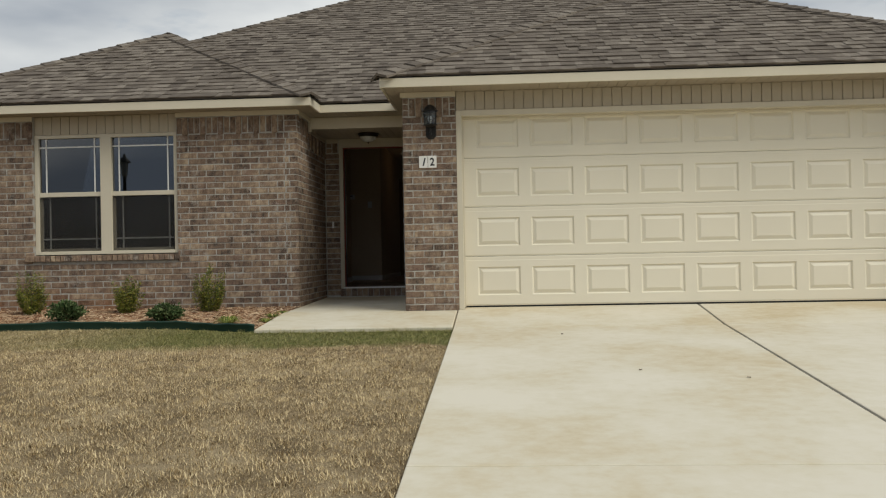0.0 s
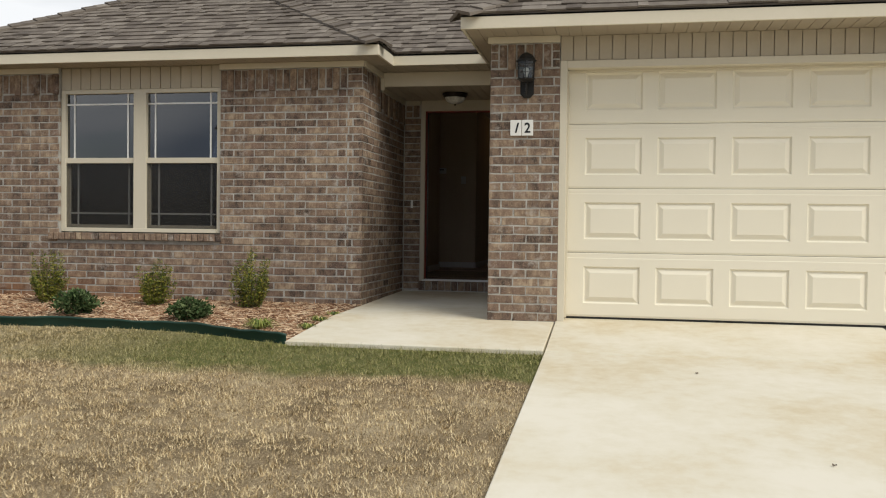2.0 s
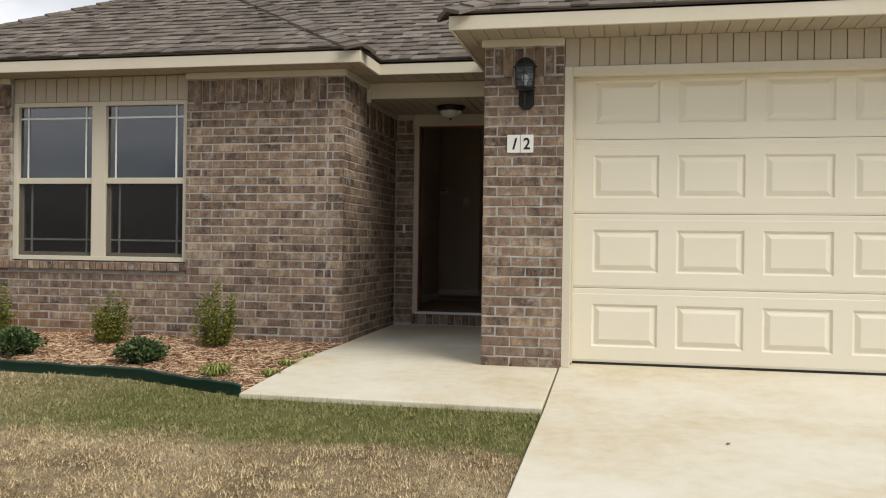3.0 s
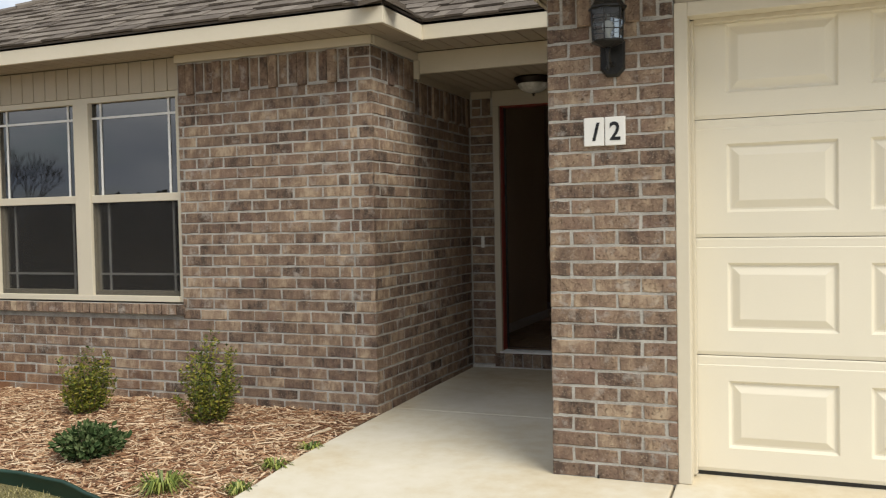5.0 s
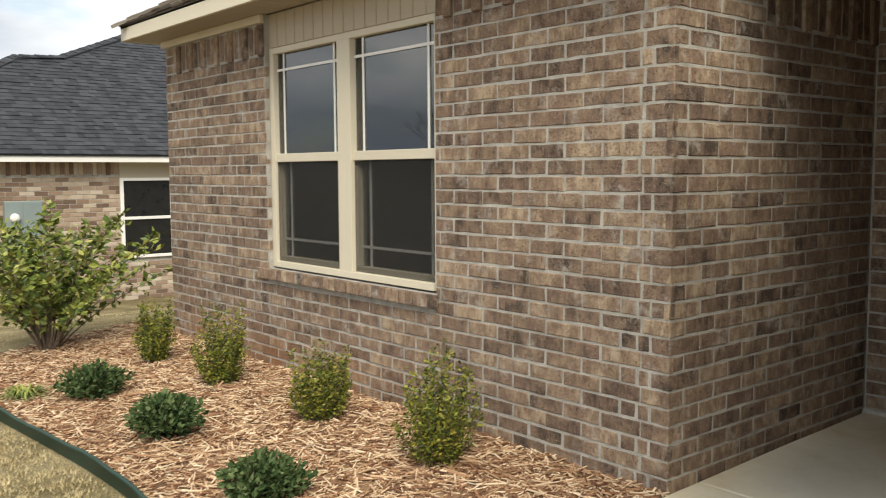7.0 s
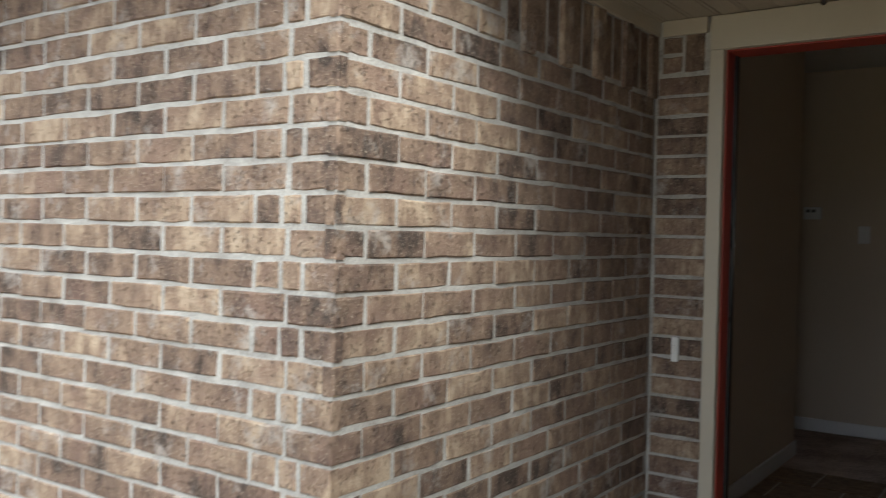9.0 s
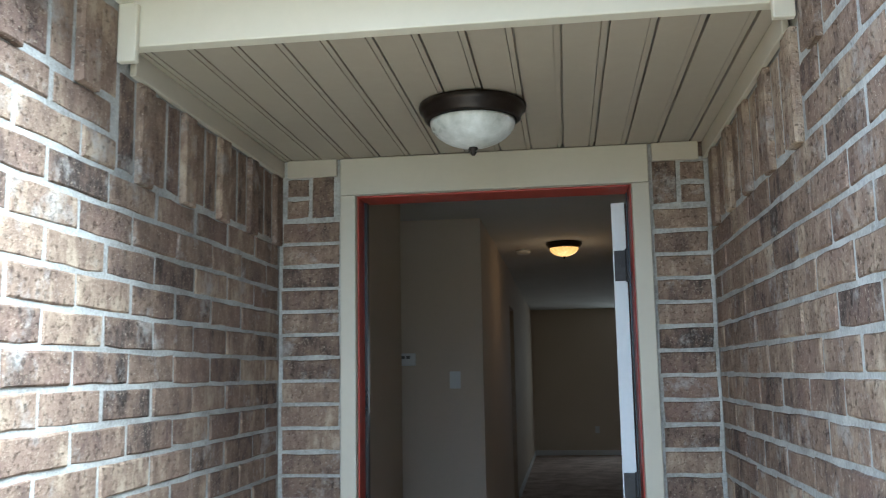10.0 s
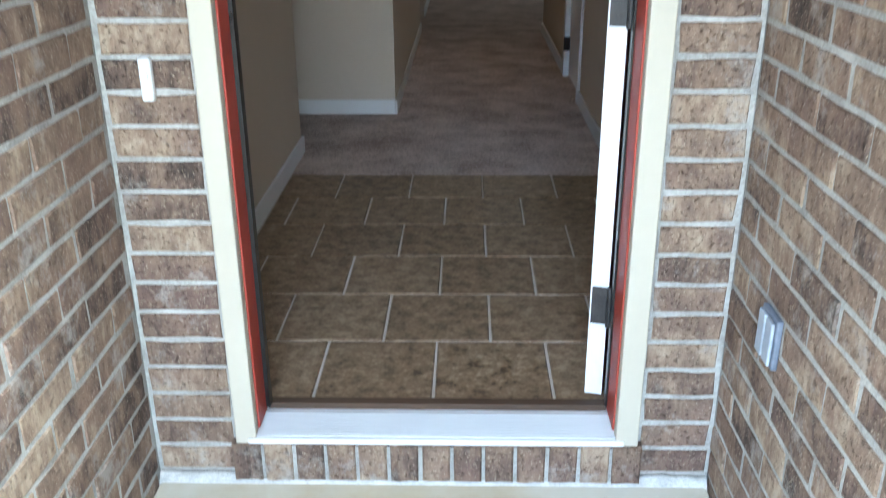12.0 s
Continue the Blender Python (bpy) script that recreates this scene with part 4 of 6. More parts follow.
# ---- garage door ----
def panel_bm(w, h):
    """A pressed raised panel: a sunk ring and a raised field. x across, y outward is minus, z up, centred."""
    bm = bmesh.new()
    rings = []
    for inset, y in ((0.0, 0.0), (0.012, 0.015), (0.02, 0.015), (0.052, 0.001), (0.056, 0.0)):
        a, b = w / 2 - inset, h / 2 - inset
        rings.append([bm.verts.new(q) for q in ((-a, y, -b), (a, y, -b), (a, y, b), (-a, y, b))])
    for r, s in zip(rings, rings[1:]):
        for i in range(4):
            bm.faces.new((r[i], r[(i + 1) % 4], s[(i + 1) % 4], s[i]))
    bm.faces.new(rings[-1])
    return bm


def garage_door():
    gd = tagged(empty("garage_door", (GX0 + GX1) / 2, 10.0, GZ0), "closed cream steel garage door with raised panels", "garage door")
    yf = 10.0
    n_rows, n_cols = 4, 8
    hh = 0.548
    col_w, pw_, ph = 0.6, 0.472, 0.315
    first = None
    for r in range(n_rows):
        z0, z1 = GZ0 + 0.01 + r * hh, GZ0 + 0.01 + (r + 1) * hh - 0.0035
        bm = bmesh.new()
        xs = [GX0]
        for c in range(n_cols):
            cx = col_w * c + 0.008
            xs += [cx - pw_ / 2, cx + pw_ / 2]
        xs.append(GX1)
        pz0, pz1 = (z0 + z1) / 2 - ph / 2, (z0 + z1) / 2 + ph / 2
        # face with openings for the panels, ribs along the joint
        zs = [z0, z0 + 0.018, z0 + 0.022, pz0, pz1, z1 - 0.045, z1 - 0.041, z1 - 0.006, z1]
        dy = {z0: 0.006, z1: 0.006, z1 - 0.041: 0.003, z1 - 0.006: 0.003}
        grid = [[bm.verts.new((x, yf + dy.get(z, 0.0), z)) for x in xs] for z in zs]
        for j in range(len(zs) - 1):
            for i in range(len(xs) - 1):
                if not (zs[j] == pz0 and i % 2 == 1):
                    bm.faces.new((grid[j][i], grid[j][i + 1], grid[j + 1][i + 1], grid[j + 1][i]))
        back = [bm.verts.new(q) for q in ((GX0, yf + 0.045, z0), (GX1, yf + 0.045, z0), (GX1, yf + 0.045, z1), (GX0, yf + 0.045, z1))]
        bm.faces.new(back)
        bm.faces.new([*grid[0], back[1], back[0]])
        bm.faces.new([*grid[-1][::-1], back[3], back[2]])
        sec = at_base(part("door_section", bm, M_GARAGE, gd), gd)
        for c in range(n_cols):
            cx = col_w * c + 0.008
            if first is None:
                first = part("raised_panel", panel_bm(pw_, ph), M_GARAGE)
                pn = first
            else:
                pn = new("raised_panel", first.data)
            pn.parent = sec
            pn.matrix_parent_inverse = Matrix.Identity(4)
            pn.location = (cx, yf, (pz0 + pz1) / 2)
    at_base(box_part("bottom_seal", (GX0, GX1, yf + 0.005, yf + 0.04, drive_z(10.0) + 0.002, GZ0 + 0.008), M_BLACK, gd, "black rubber bottom seal"), gd)
    return gd


garage_door()
structure(box_part("garage_back", (GX0 - 0.2, GX1 + 0.2, 10.3, 10.35, 0.4, SOFFIT), M_DARK_ROOM), "garage interior wall", "wall")
trim("garage_casing_left", "cream painted garage door casing", (XQ + 0.001, GX0 - 0.008, YG + 0.004, YG + 0.10, drive_z(9.85) + 0.002, GZ1 + 0.062))
trim("garage_casing_right", "cream painted garage door casing", (GX1 - 0.012, GX1 + 0.07, YG + 0.004, YG + 0.10, drive_z(9.85) + 0.002, GZ1 + 0.062))
trim("garage_casing_head", "cream painted garage door head casing", (GX0 - 0.007, GX1 - 0.013, YG + 0.004, YG + 0.10, GZ1, GZ1 + 0.062))
trim("garage_stop", "cream painted door stop", (GX0 - 0.05, GX0 + 0.006, YG + 0.102, YG + 0.146, GZ0, GZ1 - 0.002), (GX0 + 0.007, GX1, YG + 0.102, YG + 0.146, GZ1 - 0.02, GZ1 + 0.02))
gs = structure(empty("siding_garage", 2, YG, GZ1), "beige vertical vinyl siding above the garage door", "siding")
n_gs = round((GX1 + 0.07 - XQ) / 0.106)
for i in range(n_gs):
    sw = (GX1 + 0.07 - XQ) / n_gs
    at_base(box_part("siding_board", (XQ + i * sw + 0.003, XQ + (i + 1) * sw - 0.003, YG + 0.02, YG + 0.04, GZ1 + 0.064, SOFFIT - 0.001), M_VINYL, gs, bevel=0.003), gs)
at_base(box_part("siding_backing", (XQ, GX1 + 0.07, YG + 0.04, YG + 0.14, GZ1 + 0.064, SOFFIT - 0.001), M_VINYL, gs), gs)


# ---- front door ----
JX0, JX1, JZ1 = -2.146, -1.268, 2.824     # clear opening between the casings
door_frame = structure(empty("door_frame", -1.7, YD, FLOOR), "cream door casing with a red painted jamb", "door frame")


def df(name, r, m, label="", bevel=0.003):
    return at_base(part(name, boxes(r, bevel=bevel), m, door_frame, label), door_frame)


df("casing_left", (DX0, JX0, YD - 0.022, YD + 0.012, 0.848, JZ1), M_CASING)
df("casing_right", (JX1, DX1, YD - 0.022, YD + 0.012, 0.848, JZ1), M_CASING)
df("casing_head", (DX0, DX1, YD - 0.022, YD + 0.012, JZ1 + 0.001, DZ1), M_CASING)
df("jamb_left", (JX0 - 0.03, JX0 + 0.004, YD + 0.0125, YD + 0.14, FLOOR, JZ1 + 0.01), M_RED, "red painted jamb")
df("jamb_right", (JX1 - 0.004, JX1 + 0.03, YD + 0.0125, YD + 0.14, FLOOR, JZ1 + 0.01), M_RED, "red painted jamb")
df("jamb_head", (JX0 + 0.0045, JX1 - 0.0045, YD + 0.0125, YD + 0.14, JZ1 - 0.004, JZ1 + 0.03), M_RED, "red painted head jamb")
df("weather_strip", (JX0 + 0.0045, JX0 + 0.014, YD + 0.09, YD + 0.12, FLOOR + 0.01, JZ1 - 0.006), M_BLACK, "black weather strip", 0)
df("weather_strip", (JX1 - 0.009, JX1 - 0.0045, YD + 0.105, YD + 0.13, FLOOR + 0.01, JZ1 - 0.006), M_BLACK, "black weather strip", 0)
bm = boxes((JX0 - 0.02, JX1 + 0.02, YD - 0.026, YD + 0.14, 0.849, FLOOR - 0.006), bevel=0.003)
for i in range(9):
    add_box(bm, JX0, JX1, YD - 0.012 + i * 0.012, YD - 0.006 + i * 0.012, FLOOR - 0.007, FLOOR - 0.003)
threshold = at_base(part("threshold", bm, M_ALU, door_frame, "ribbed aluminium threshold"), door_frame)
df("threshold_strip", (JX0 + 0.005, JX1 - 0.005, YD + 0.108, YD + 0.139, FLOOR - 0.0055, FLOOR + 0.012), M_WOOD_STRIP, "dark brown wooden strip", 0.002)


def mortar_smear():
    """Uneven bead of pale mortar where the door wall meets the slab."""
    bm = bmesh.new()
    n, prev = 90, None
    for i in range(n + 1):
        x = XR + 0.004 + (XP - XR - 0.008) * i / n
        k = 0.5 + 0.5 * noise.noise((x * 9, 2.0, 0)) + 0.3 * noise.noise((x * 31, 5.0, 0))
        k = max(0.15, k)
        z = slab_z(12.46)
        ring = [bm.verts.new(q) for q in ((x, 12.44, z - 0.01), (x, YD - 0.018 - 0.006 * k, z + 0.004), (x, YD - 0.010, z + 0.008 + 0.016 * k), (x, YD + 0.004, z + 0.012 + 0.02 * k), (x, YD + 0.004, z - 0.01))]
        if prev:
            for j in range(5):
                bm.faces.new((prev[j], ring[j], ring[(j + 1) % 5], prev[(j + 1) % 5]))
        prev = ring
    structure(part("mortar_bead", bm, M_SMEAR, None, smooth=True), "smeared pale mortar bead along the step", "mortar")


mortar_smear()


def front_door():
    """Open door leaf, swung into the hall on the right-hand jamb; built closed along +y from the hinge line."""
    d = tagged(empty("front_door", JX1 - 0.013, YD + 0.148, FLOOR), "open dark red entry door with white hinge edge", "door")
    w, t, h = 0.895, 0.044, JZ1 - FLOOR - 0.03
    bm = boxes((-t, 0, 0.004, w, 0.02, h), bevel=0.002)
    for z0, z1 in ((0.2, 0.8), (0.95, 1.85)):
        for y0, y1 in ((0.12, 0.41), (0.49, 0.78)):
            add_box(bm, -t - 0.008, -t, y0, y1, z0, z1, bevel=0.006)
    part("leaf", bm, M_DOOR_RED, d)
    part("hinge_edge", boxes((-t, 0, 0.0, 0.0038, 0.02, h)), M_DOOR_WHITE, d, "white painted hinge edge")
    for z in (1.665, 0.955, 0.225):
        bm = boxes((-t + 0.004, 0.002, -0.003, -0.0005, z, z + 0.1), (0.004, 0.03, -0.006, -0.003, z, z + 0.1))
        tube_between(bm, (0.004, -0.008, z - 0.004), (0.004, -0.008, z + 0.104), 0.007, 0.007, 10)
        for q in (0.02, 0.05, 0.08):
            add_box(bm, -0.026, -0.019, -0.0045, -0.003, z + q - 0.003, z + q + 0.003)
        part("hinge", bm, M_HINGE, d, "dark steel hinge")
    bm = bmesh.new()
    lathe(bm, [(0.03, 0.0), (0.03, -0.006), (0.012, -0.012), (0.012, -0.035), (0.026, -0.045), (0.028, -0.06), (0.015, -0.07)], 0, 0, 0, 18)
    bmesh.ops.transform(bm, matrix=pose(-t, w - 0.07, 0.95, 0, 90, 0), verts=bm.verts)
    part("knob", bm, M_BRONZE, d, "dark bronze knob", True)
    d.rotation_euler = (0, 0, radians(-14))
    return d


front_door()

# doorbell
bell = tagged(empty("doorbell", -2.3, YD, 1.698), "slim white doorbell button on the brick", "doorbell")
at_base(part("plate", boxes((-2.313, -2.287, YD - 0.02, YD + 0.001, 1.698, 1.79), bevel=0.005), M_PLASTIC, bell), bell)
at_base(part("button", boxes((-2.307, -2.293, YD - 0.025, YD - 0.0205, 1.735, 1.76), bevel=0.002), M_TILE_WHITE, bell, "round push button"), bell)

# covered outlet on the entry wall
M_FLAP = surface("bluish_flap_plastic", two((0.30, 0.34, 0.4), (0.4, 0.44, 0.5)), 20, 90, 0.35, 0.05)
outlet = tagged(empty("outlet_cover", XP, 12.19, 1.23), "grey hinged weatherproof outlet cover on the brick", "outlet")
at_base(part("backplate", boxes((XP - 0.012, XP + 0.001, 12.145, 12.235, 1.237, 1.345), bevel=0.004), M_GREY_PLASTIC, outlet), outlet)
at_base(part("flap", boxes((XP - 0.02, XP - 0.0125, 12.151, 12.187, 1.245, 1.337), (XP - 0.02, XP - 0.0125, 12.193, 12.229, 1.245, 1.337), bevel=0.003), M_FLAP, outlet, "pale flap lids"), outlet)


# ---- porch ceiling light and hall light ----
def flush_light(x, y, z, r, glass, label):
    f = tagged(empty("ceiling_light", x, y, z), label, "ceiling light")
    bm = lathe(bmesh.new(), [(r * 0.9, 0.0), (r * 0.99, -0.004), (r, -0.012), (r * 0.985, -0.022), (r * 0.93, -0.026), (r * 0.9, -0.042), (r * 0.83, -0.05), (r * 0.82, -0.044)], 0, 0, 0, 40)
    part("pan", bm, M_BRONZE, f, "dark bronze pan", True)
    prof = [(r * 0.8 * math.cos(a) ** 1.08, -0.046 - 0.071 * math.sin(a)) for a in [radians(i * 8.9) for i in range(10)]] + [(0.004, -0.1172)]
    part("bowl", lathe(bmesh.new(), prof, 0, 0, 0, 40), glass, f, "alabaster glass bowl", True)
    part("finial", lathe(bmesh.new(), [(0.011, -0.116), (0.013, -0.121), (0.006, -0.126), (0.009, -0.131), (0.004, -0.138)], 0, 0, 0, 14), M_BRONZE, f, "dark finial", True)
    return f


flush_light(-1.71, 11.95, PCEIL - 0.001, 0.141, M_BOWL, "unlit flush porch light with an alabaster glass bowl")
flush_light(-1.47, 17.0, 3.304, 0.147, M_BOWL_LIT, "glowing flush hall light with an amber glass bowl")


# ---- wall lantern on the pier ----
def wall_lantern(x, y, z):
    """Origin at the wall, at the bottom of the backplate."""
    w = tagged(empty("wall_lantern", x, y, z), "black metal coach lantern with seeded clear panes on the brick pier", "wall lamp")
    shield = [(-0.024, 0.0), (0.024, 0.0), (0.05, 0.034), (0.05, 0.16), (0.03, 0.185), (-0.03, 0.185), (-0.05, 0.16), (-0.05, 0.034)]
    bm = bmesh.new()
    rims = [[bm.verts.new((px * k, y_, 0.09 + (pz - 0.09) * k)) for px, pz in shield] for y_, k in ((0.001, 1.0), (-0.01, 1.0), (-0.018, 0.86))]
    for r0, r1 in zip(rims, rims[1:]):
        for i in range(8):
            bm.faces.new((r0[i], r0[(i + 1) % 8], r1[(i + 1) % 8], r1[i]))
    bm.faces.new(rims[-1])
    bm.faces.new(rims[0][::-1])
    part("backplate", bm, M_IRON, w)
    bm = bmesh.new()
    pts = [(0, -0.016, 0.06), (0, -0.045, 0.045), (0, -0.08, 0.06), (0, -0.098, 0.095), (0, -0.1, 0.13)]
    for a, b in zip(pts, pts[1:]):
        tube_between(bm, a, b, 0.009, 0.009, 8)
    part("arm", bm, M_IRON, w)
    yc = -0.1
    part("spindle", lathe(bmesh.new(), [(0.003, 0.012), (0.009, 0.03), (0.004, 0.05), (0.007, 0.085), (0.012, 0.122)], 0, yc, 0, 10), M_IRON, w, "", True)
    part("cup", lathe(bmesh.new(), [(0.018, 0.118), (0.042, 0.128), (0.064, 0.138), (0.066, 0.146)], 0, yc, 0, 8), M_IRON, w)
    bm = bmesh.new()
    for i in range(6):
        a = math.pi / 3 * i + math.pi / 6
        tube_between(bm, (0.061 * math.cos(a), yc + 0.061 * math.sin(a), 0.145), (0.067 * math.cos(a), yc + 0.067 * math.sin(a), 0.29), 0.0035, 0.0035, 5)
    for z_, r_ in ((0.193, 0.063), (0.242, 0.065)):
        for i in range(6):
            a, b = math.pi / 3 * i + math.pi / 6, math.pi / 3 * (i + 1) + math.pi / 6
            tube_between(bm, (r_ * math.cos(a), yc + r_ * math.sin(a), z_), (r_ * math.cos(b), yc + r_ * math.sin(b), z_), 0.0025, 0.0025, 4)
    part("cage", bm, M_IRON, w)
    bm = bmesh.new()
    for i in range(6):
        a, b = math.pi / 3 * i + math.pi / 6, math.pi / 3 * (i + 1) + math.pi / 6
        q = [(0.059, 0.146, a), (0.059, 0.146, b), (0.065, 0.289, b), (0.065, 0.289, a)]
        bm.faces.new([bm.verts.new((r * math.cos(g), yc + r * math.sin(g), zz)) for r, zz, g in q])
    g = part("glass", bm, M_LANTERN_GLASS, w, "clear lantern panes")
    g.visible_shadow = False
    part("hood", lathe(bmesh.new(), [(0.07, 0.286), (0.077, 0.289), (0.077, 0.296), (0.066, 0.306), (0.056, 0.326), (0.038, 0.348), (0.018, 0.36), (0.006, 0.364)], 0, yc, 0, 8), M_IRON, w)
    part("bulb", lathe(bmesh.new(), [(0.012, 0.146), (0.012, 0.18), (0.022, 0.2), (0.024, 0.215), (0.018, 0.232), (0.004, 0.24)], 0, yc, 0, 14), M_TILE_WHITE, w, "white bulb", True)
    return w


wall_lantern(-0.715, YG, 2.57).scale = (1.14, 1.14, 1.0)


# ---- house number tiles ----
def number_tile(digit, x, z):
    n = tagged(empty("number_tile", x, YG, z), "white ceramic house number tile reading " + digit, "house number", "house number tiles")
    part("tile", boxes((-0.0475, 0.0475, -0.016, 0.0, 0.0, 0.133), bevel=0.004), M_TILE_WHITE, n)
    cu = bpy.data.curves.new("digit", "FONT")
    cu.body, cu.size, cu.extrude, cu.align_x = digit, 0.118, 0.0012, "CENTER"
    cu.offset = 0.0022
    if digit == "1":
        cu.shear = 0.28
    tmp = bpy.data.objects.new("digit", cu)
    scene.collection.objects.link(tmp)
    bpy.context.view_layer.update()
    me = bpy.data.meshes.new_from_object(tmp.evaluated_get(bpy.context.evaluated_depsgraph_get()))
    bpy.data.objects.remove(tmp)
    me.materials.clear()
    me.materials.append(M_BLACK)
    d = new("digit", me)
    d.parent = n
    d.matrix_basis = pose(0.0, -0.0172, 0.026, 90, 0, 0) @ Matrix.Diagonal((0.9, 1, 1, 1))
    tagged(d, "black painted digit " + digit)
    return n


number_tile("1", -0.806, 2.254)
number_tile("2", -0.707, 2.254)


# ---- interior ----
def room_wall(name, r, label="beige painted hall wall"):
    return structure(box_part(name, r, M_WALL_IN), label, "wall")


CZ = 3.305
room_wall("wall_hall_left", (-2.57, -2.45, YD + 0.141, 14.89, 0.8, CZ))
room_wall("wall_side_return", (-5.2, -2.5705, 14.77, 14.89, 0.8, CZ))
room_wall("wall_thermostat", (-5.2, -2.04, 15.69, 15.81, 0.8, CZ))
room_wall("wall_corridor_left", (-2.16, -2.04, 15.8105, 18.75, 0.8, CZ))
room_wall("wall_corridor_left_far", (-2.17, -2.05, 19.62, 24.95, 0.8, CZ))
room_wall("wall_corridor_left_head", (-2.16, -2.04, 18.7505, 19.6195, 2.93, CZ))
room_wall("wall_side_end", (-5.3, -5.2, 14.77, 15.81, 0.8, CZ))
room_wall("wall_hall_right", (-0.95, -0.83, YD + 0.141, 15.98, 0.8, CZ))
room_wall("wall_hall_right_mid", (-0.95, -0.83, 16.75, 18.67, 0.8, CZ))
room_wall("wall_hall_right_head", (-0.95, -0.83, 15.9805, 16.7495, 2.93, CZ))
room_wall("wall_hall_right_return", (-0.8295, 3.2, 18.55, 18.67, 0.8, CZ))
room_wall("wall_living_right", (3.2, 3.3, 18.55, 24.95, 0.8, CZ))
room_wall("wall_left_room", (-3.6, -3.5, 18.4, 20.3, 0.8, CZ), "beige wall of the side room")
room_wall("wall_left_room_near", (-3.4995, -2.1605, 18.4, 18.5, 0.8, CZ), "beige wall of the side room")
room_wall("wall_left_room_far", (-3.4995, -2.1705, 20.2, 20.3, 0.8, CZ), "beige wall of the side room")
structure(part("wall_living_end", boxes((-2.17, -0.62, 24.95, 25.09, 0.8, CZ), (0.4, 3.3, 24.95, 25.09, 0.8, CZ), (-0.62, 0.4, 24.95, 25.09, 0.8, 1.5), (-0.62, 0.4, 24.95, 25.09, 3.0, CZ)), M_WALL_IN), "beige end wall with a bright window", "wall")
structure(box_part("floor", (-5.2, 3.2, 14.545, 24.95, 0.78, FLOOR - 0.002), M_CARPET), "taupe cut-pile carpet", "carpet floor")
floor_tile = structure(box_part("floor_entry", (-2.45, -0.95, YD + 0.141, 14.54, 0.78, FLOOR - 0.004), M_GROUT), "brown stone-look tile entry floor with pale grout", "tile floor")
# window opening of the back wall lets daylight in
lw = structure(empty("window_2", -0.11, 25.0, 1.5), "white framed living room window full of daylight", "window")
for r in ((-0.62, -0.57, 24.94, 25.05, 1.5, 3.0), (0.35, 0.4, 24.94, 25.05, 1.5, 3.0), (-0.57, 0.35, 24.94, 25.05, 1.5, 1.55), (-0.57, 0.35, 24.94, 25.05, 2.95, 3.0), (-0.57, 0.35, 24.96, 25.04, 2.22, 2.27)):
    at_base(part("window_frame", boxes(r, bevel=0.003), M_TRIM_IN, lw), lw)
sky_lamp = bpy.data.lights.new("window_daylight", "AREA")
sky_lamp.shape, sky_lamp.size, sky_lamp.size_y, sky_lamp.energy, sky_lamp.color = "RECTANGLE", 0.9, 1.35, 1.4, (1.0, 0.94, 0.82)
sl = new("window_daylight", sky_lamp)
sl.matrix_world = look((-0.11, 25.06, 2.25), (-0.11, 20, 2.25))

# skirting boards
for nm, r in (("a", (-2.449, -2.435, YD + 0.16, 14.889, FLOOR, FLOOR + 0.085)), ("b", (-5.1, -2.04, 15.676, 15.689, FLOOR, FLOOR + 0.085)), ("c", (-2.039, -2.026, 15.676, 18.68, FLOOR, FLOOR + 0.085)),
              ("d", (-2.049, -2.036, 19.69, 24.94, FLOOR, FLOOR + 0.085)), ("e", (-0.964, -0.951, YD + 0.16, 15.91, FLOOR, FLOOR + 0.085)), ("f", (-0.964, -0.951, 16.82, 18.67, FLOOR, FLOOR + 0.085)),
              ("g", (-2.03, 3.1, 24.936, 24.949, FLOOR, FLOOR + 0.085)), ("h", (-2.57, -2.435, 14.891, 14.904, FLOOR, FLOOR + 0.085))):
    structure(part("baseboard", boxes(r, bevel=0.004), M_TRIM_IN), "white painted baseboard", "baseboard")


def hall_door(name, x, y0, y1, side, label):
    """A closed hall door in a side wall, with its casing. side: +1 faces +x, -1 faces -x."""
    d = structure(empty(name, x, (y0 + y1) / 2, FLOOR), label, "door")

    def p(n, x0, x1, a, b, z0, z1, m, lab="", bevel=0.003):
        lo, hi = sorted((x + side * x0, x + side * x1))
        return at_base(part(n, boxes((lo, hi, a, b, z0, z1), bevel=bevel), m, d, lab), d)
    p("casing", -0.02, 0.016, y0 - 0.06, y0 + 0.012, FLOOR, 2.93, M_TRIM_IN)
    p("casing", -0.02, 0.016, y1 - 0.012, y1 + 0.06, FLOOR, 2.93, M_TRIM_IN)
    p("casing", -0.02, 0.016, y0 - 0.06, y1 + 0.06, 2.9305, 3.0, M_TRIM_IN)
    p("leaf", -0.06, -0.022, y0 + 0.012, y1 - 0.012, FLOOR + 0.012, 2.93, M_TRIM_IN)
    for z in (1.05, 1.85, 2.68):
        p("hinge", -0.022, 0.02, y1 - 0.03, y1 - 0.008, z, z + 0.09, M_BRONZE, "dark hinge", 0)
    k = lathe(bmesh.new(), [(0.03, 0.0), (0.03, 0.006), (0.012, 0.012), (0.012, 0.035), (0.026, 0.045), (0.028, 0.06), (0.015, 0.07)], 0, 0, 0, 16)
    bmesh.ops.transform(k, matrix=pose(x - side * 0.02, y0 + 0.08, FLOOR + 0.95, 0, 90 * side, 0), verts=k.verts)
    at_base(part("knob", k, M_BRONZE, d, "dark bronze knob", True), d)
    return d


hall_door("door_2", -0.95, 15.98, 16.75, -1, "white hall door with dark hinges and knob")

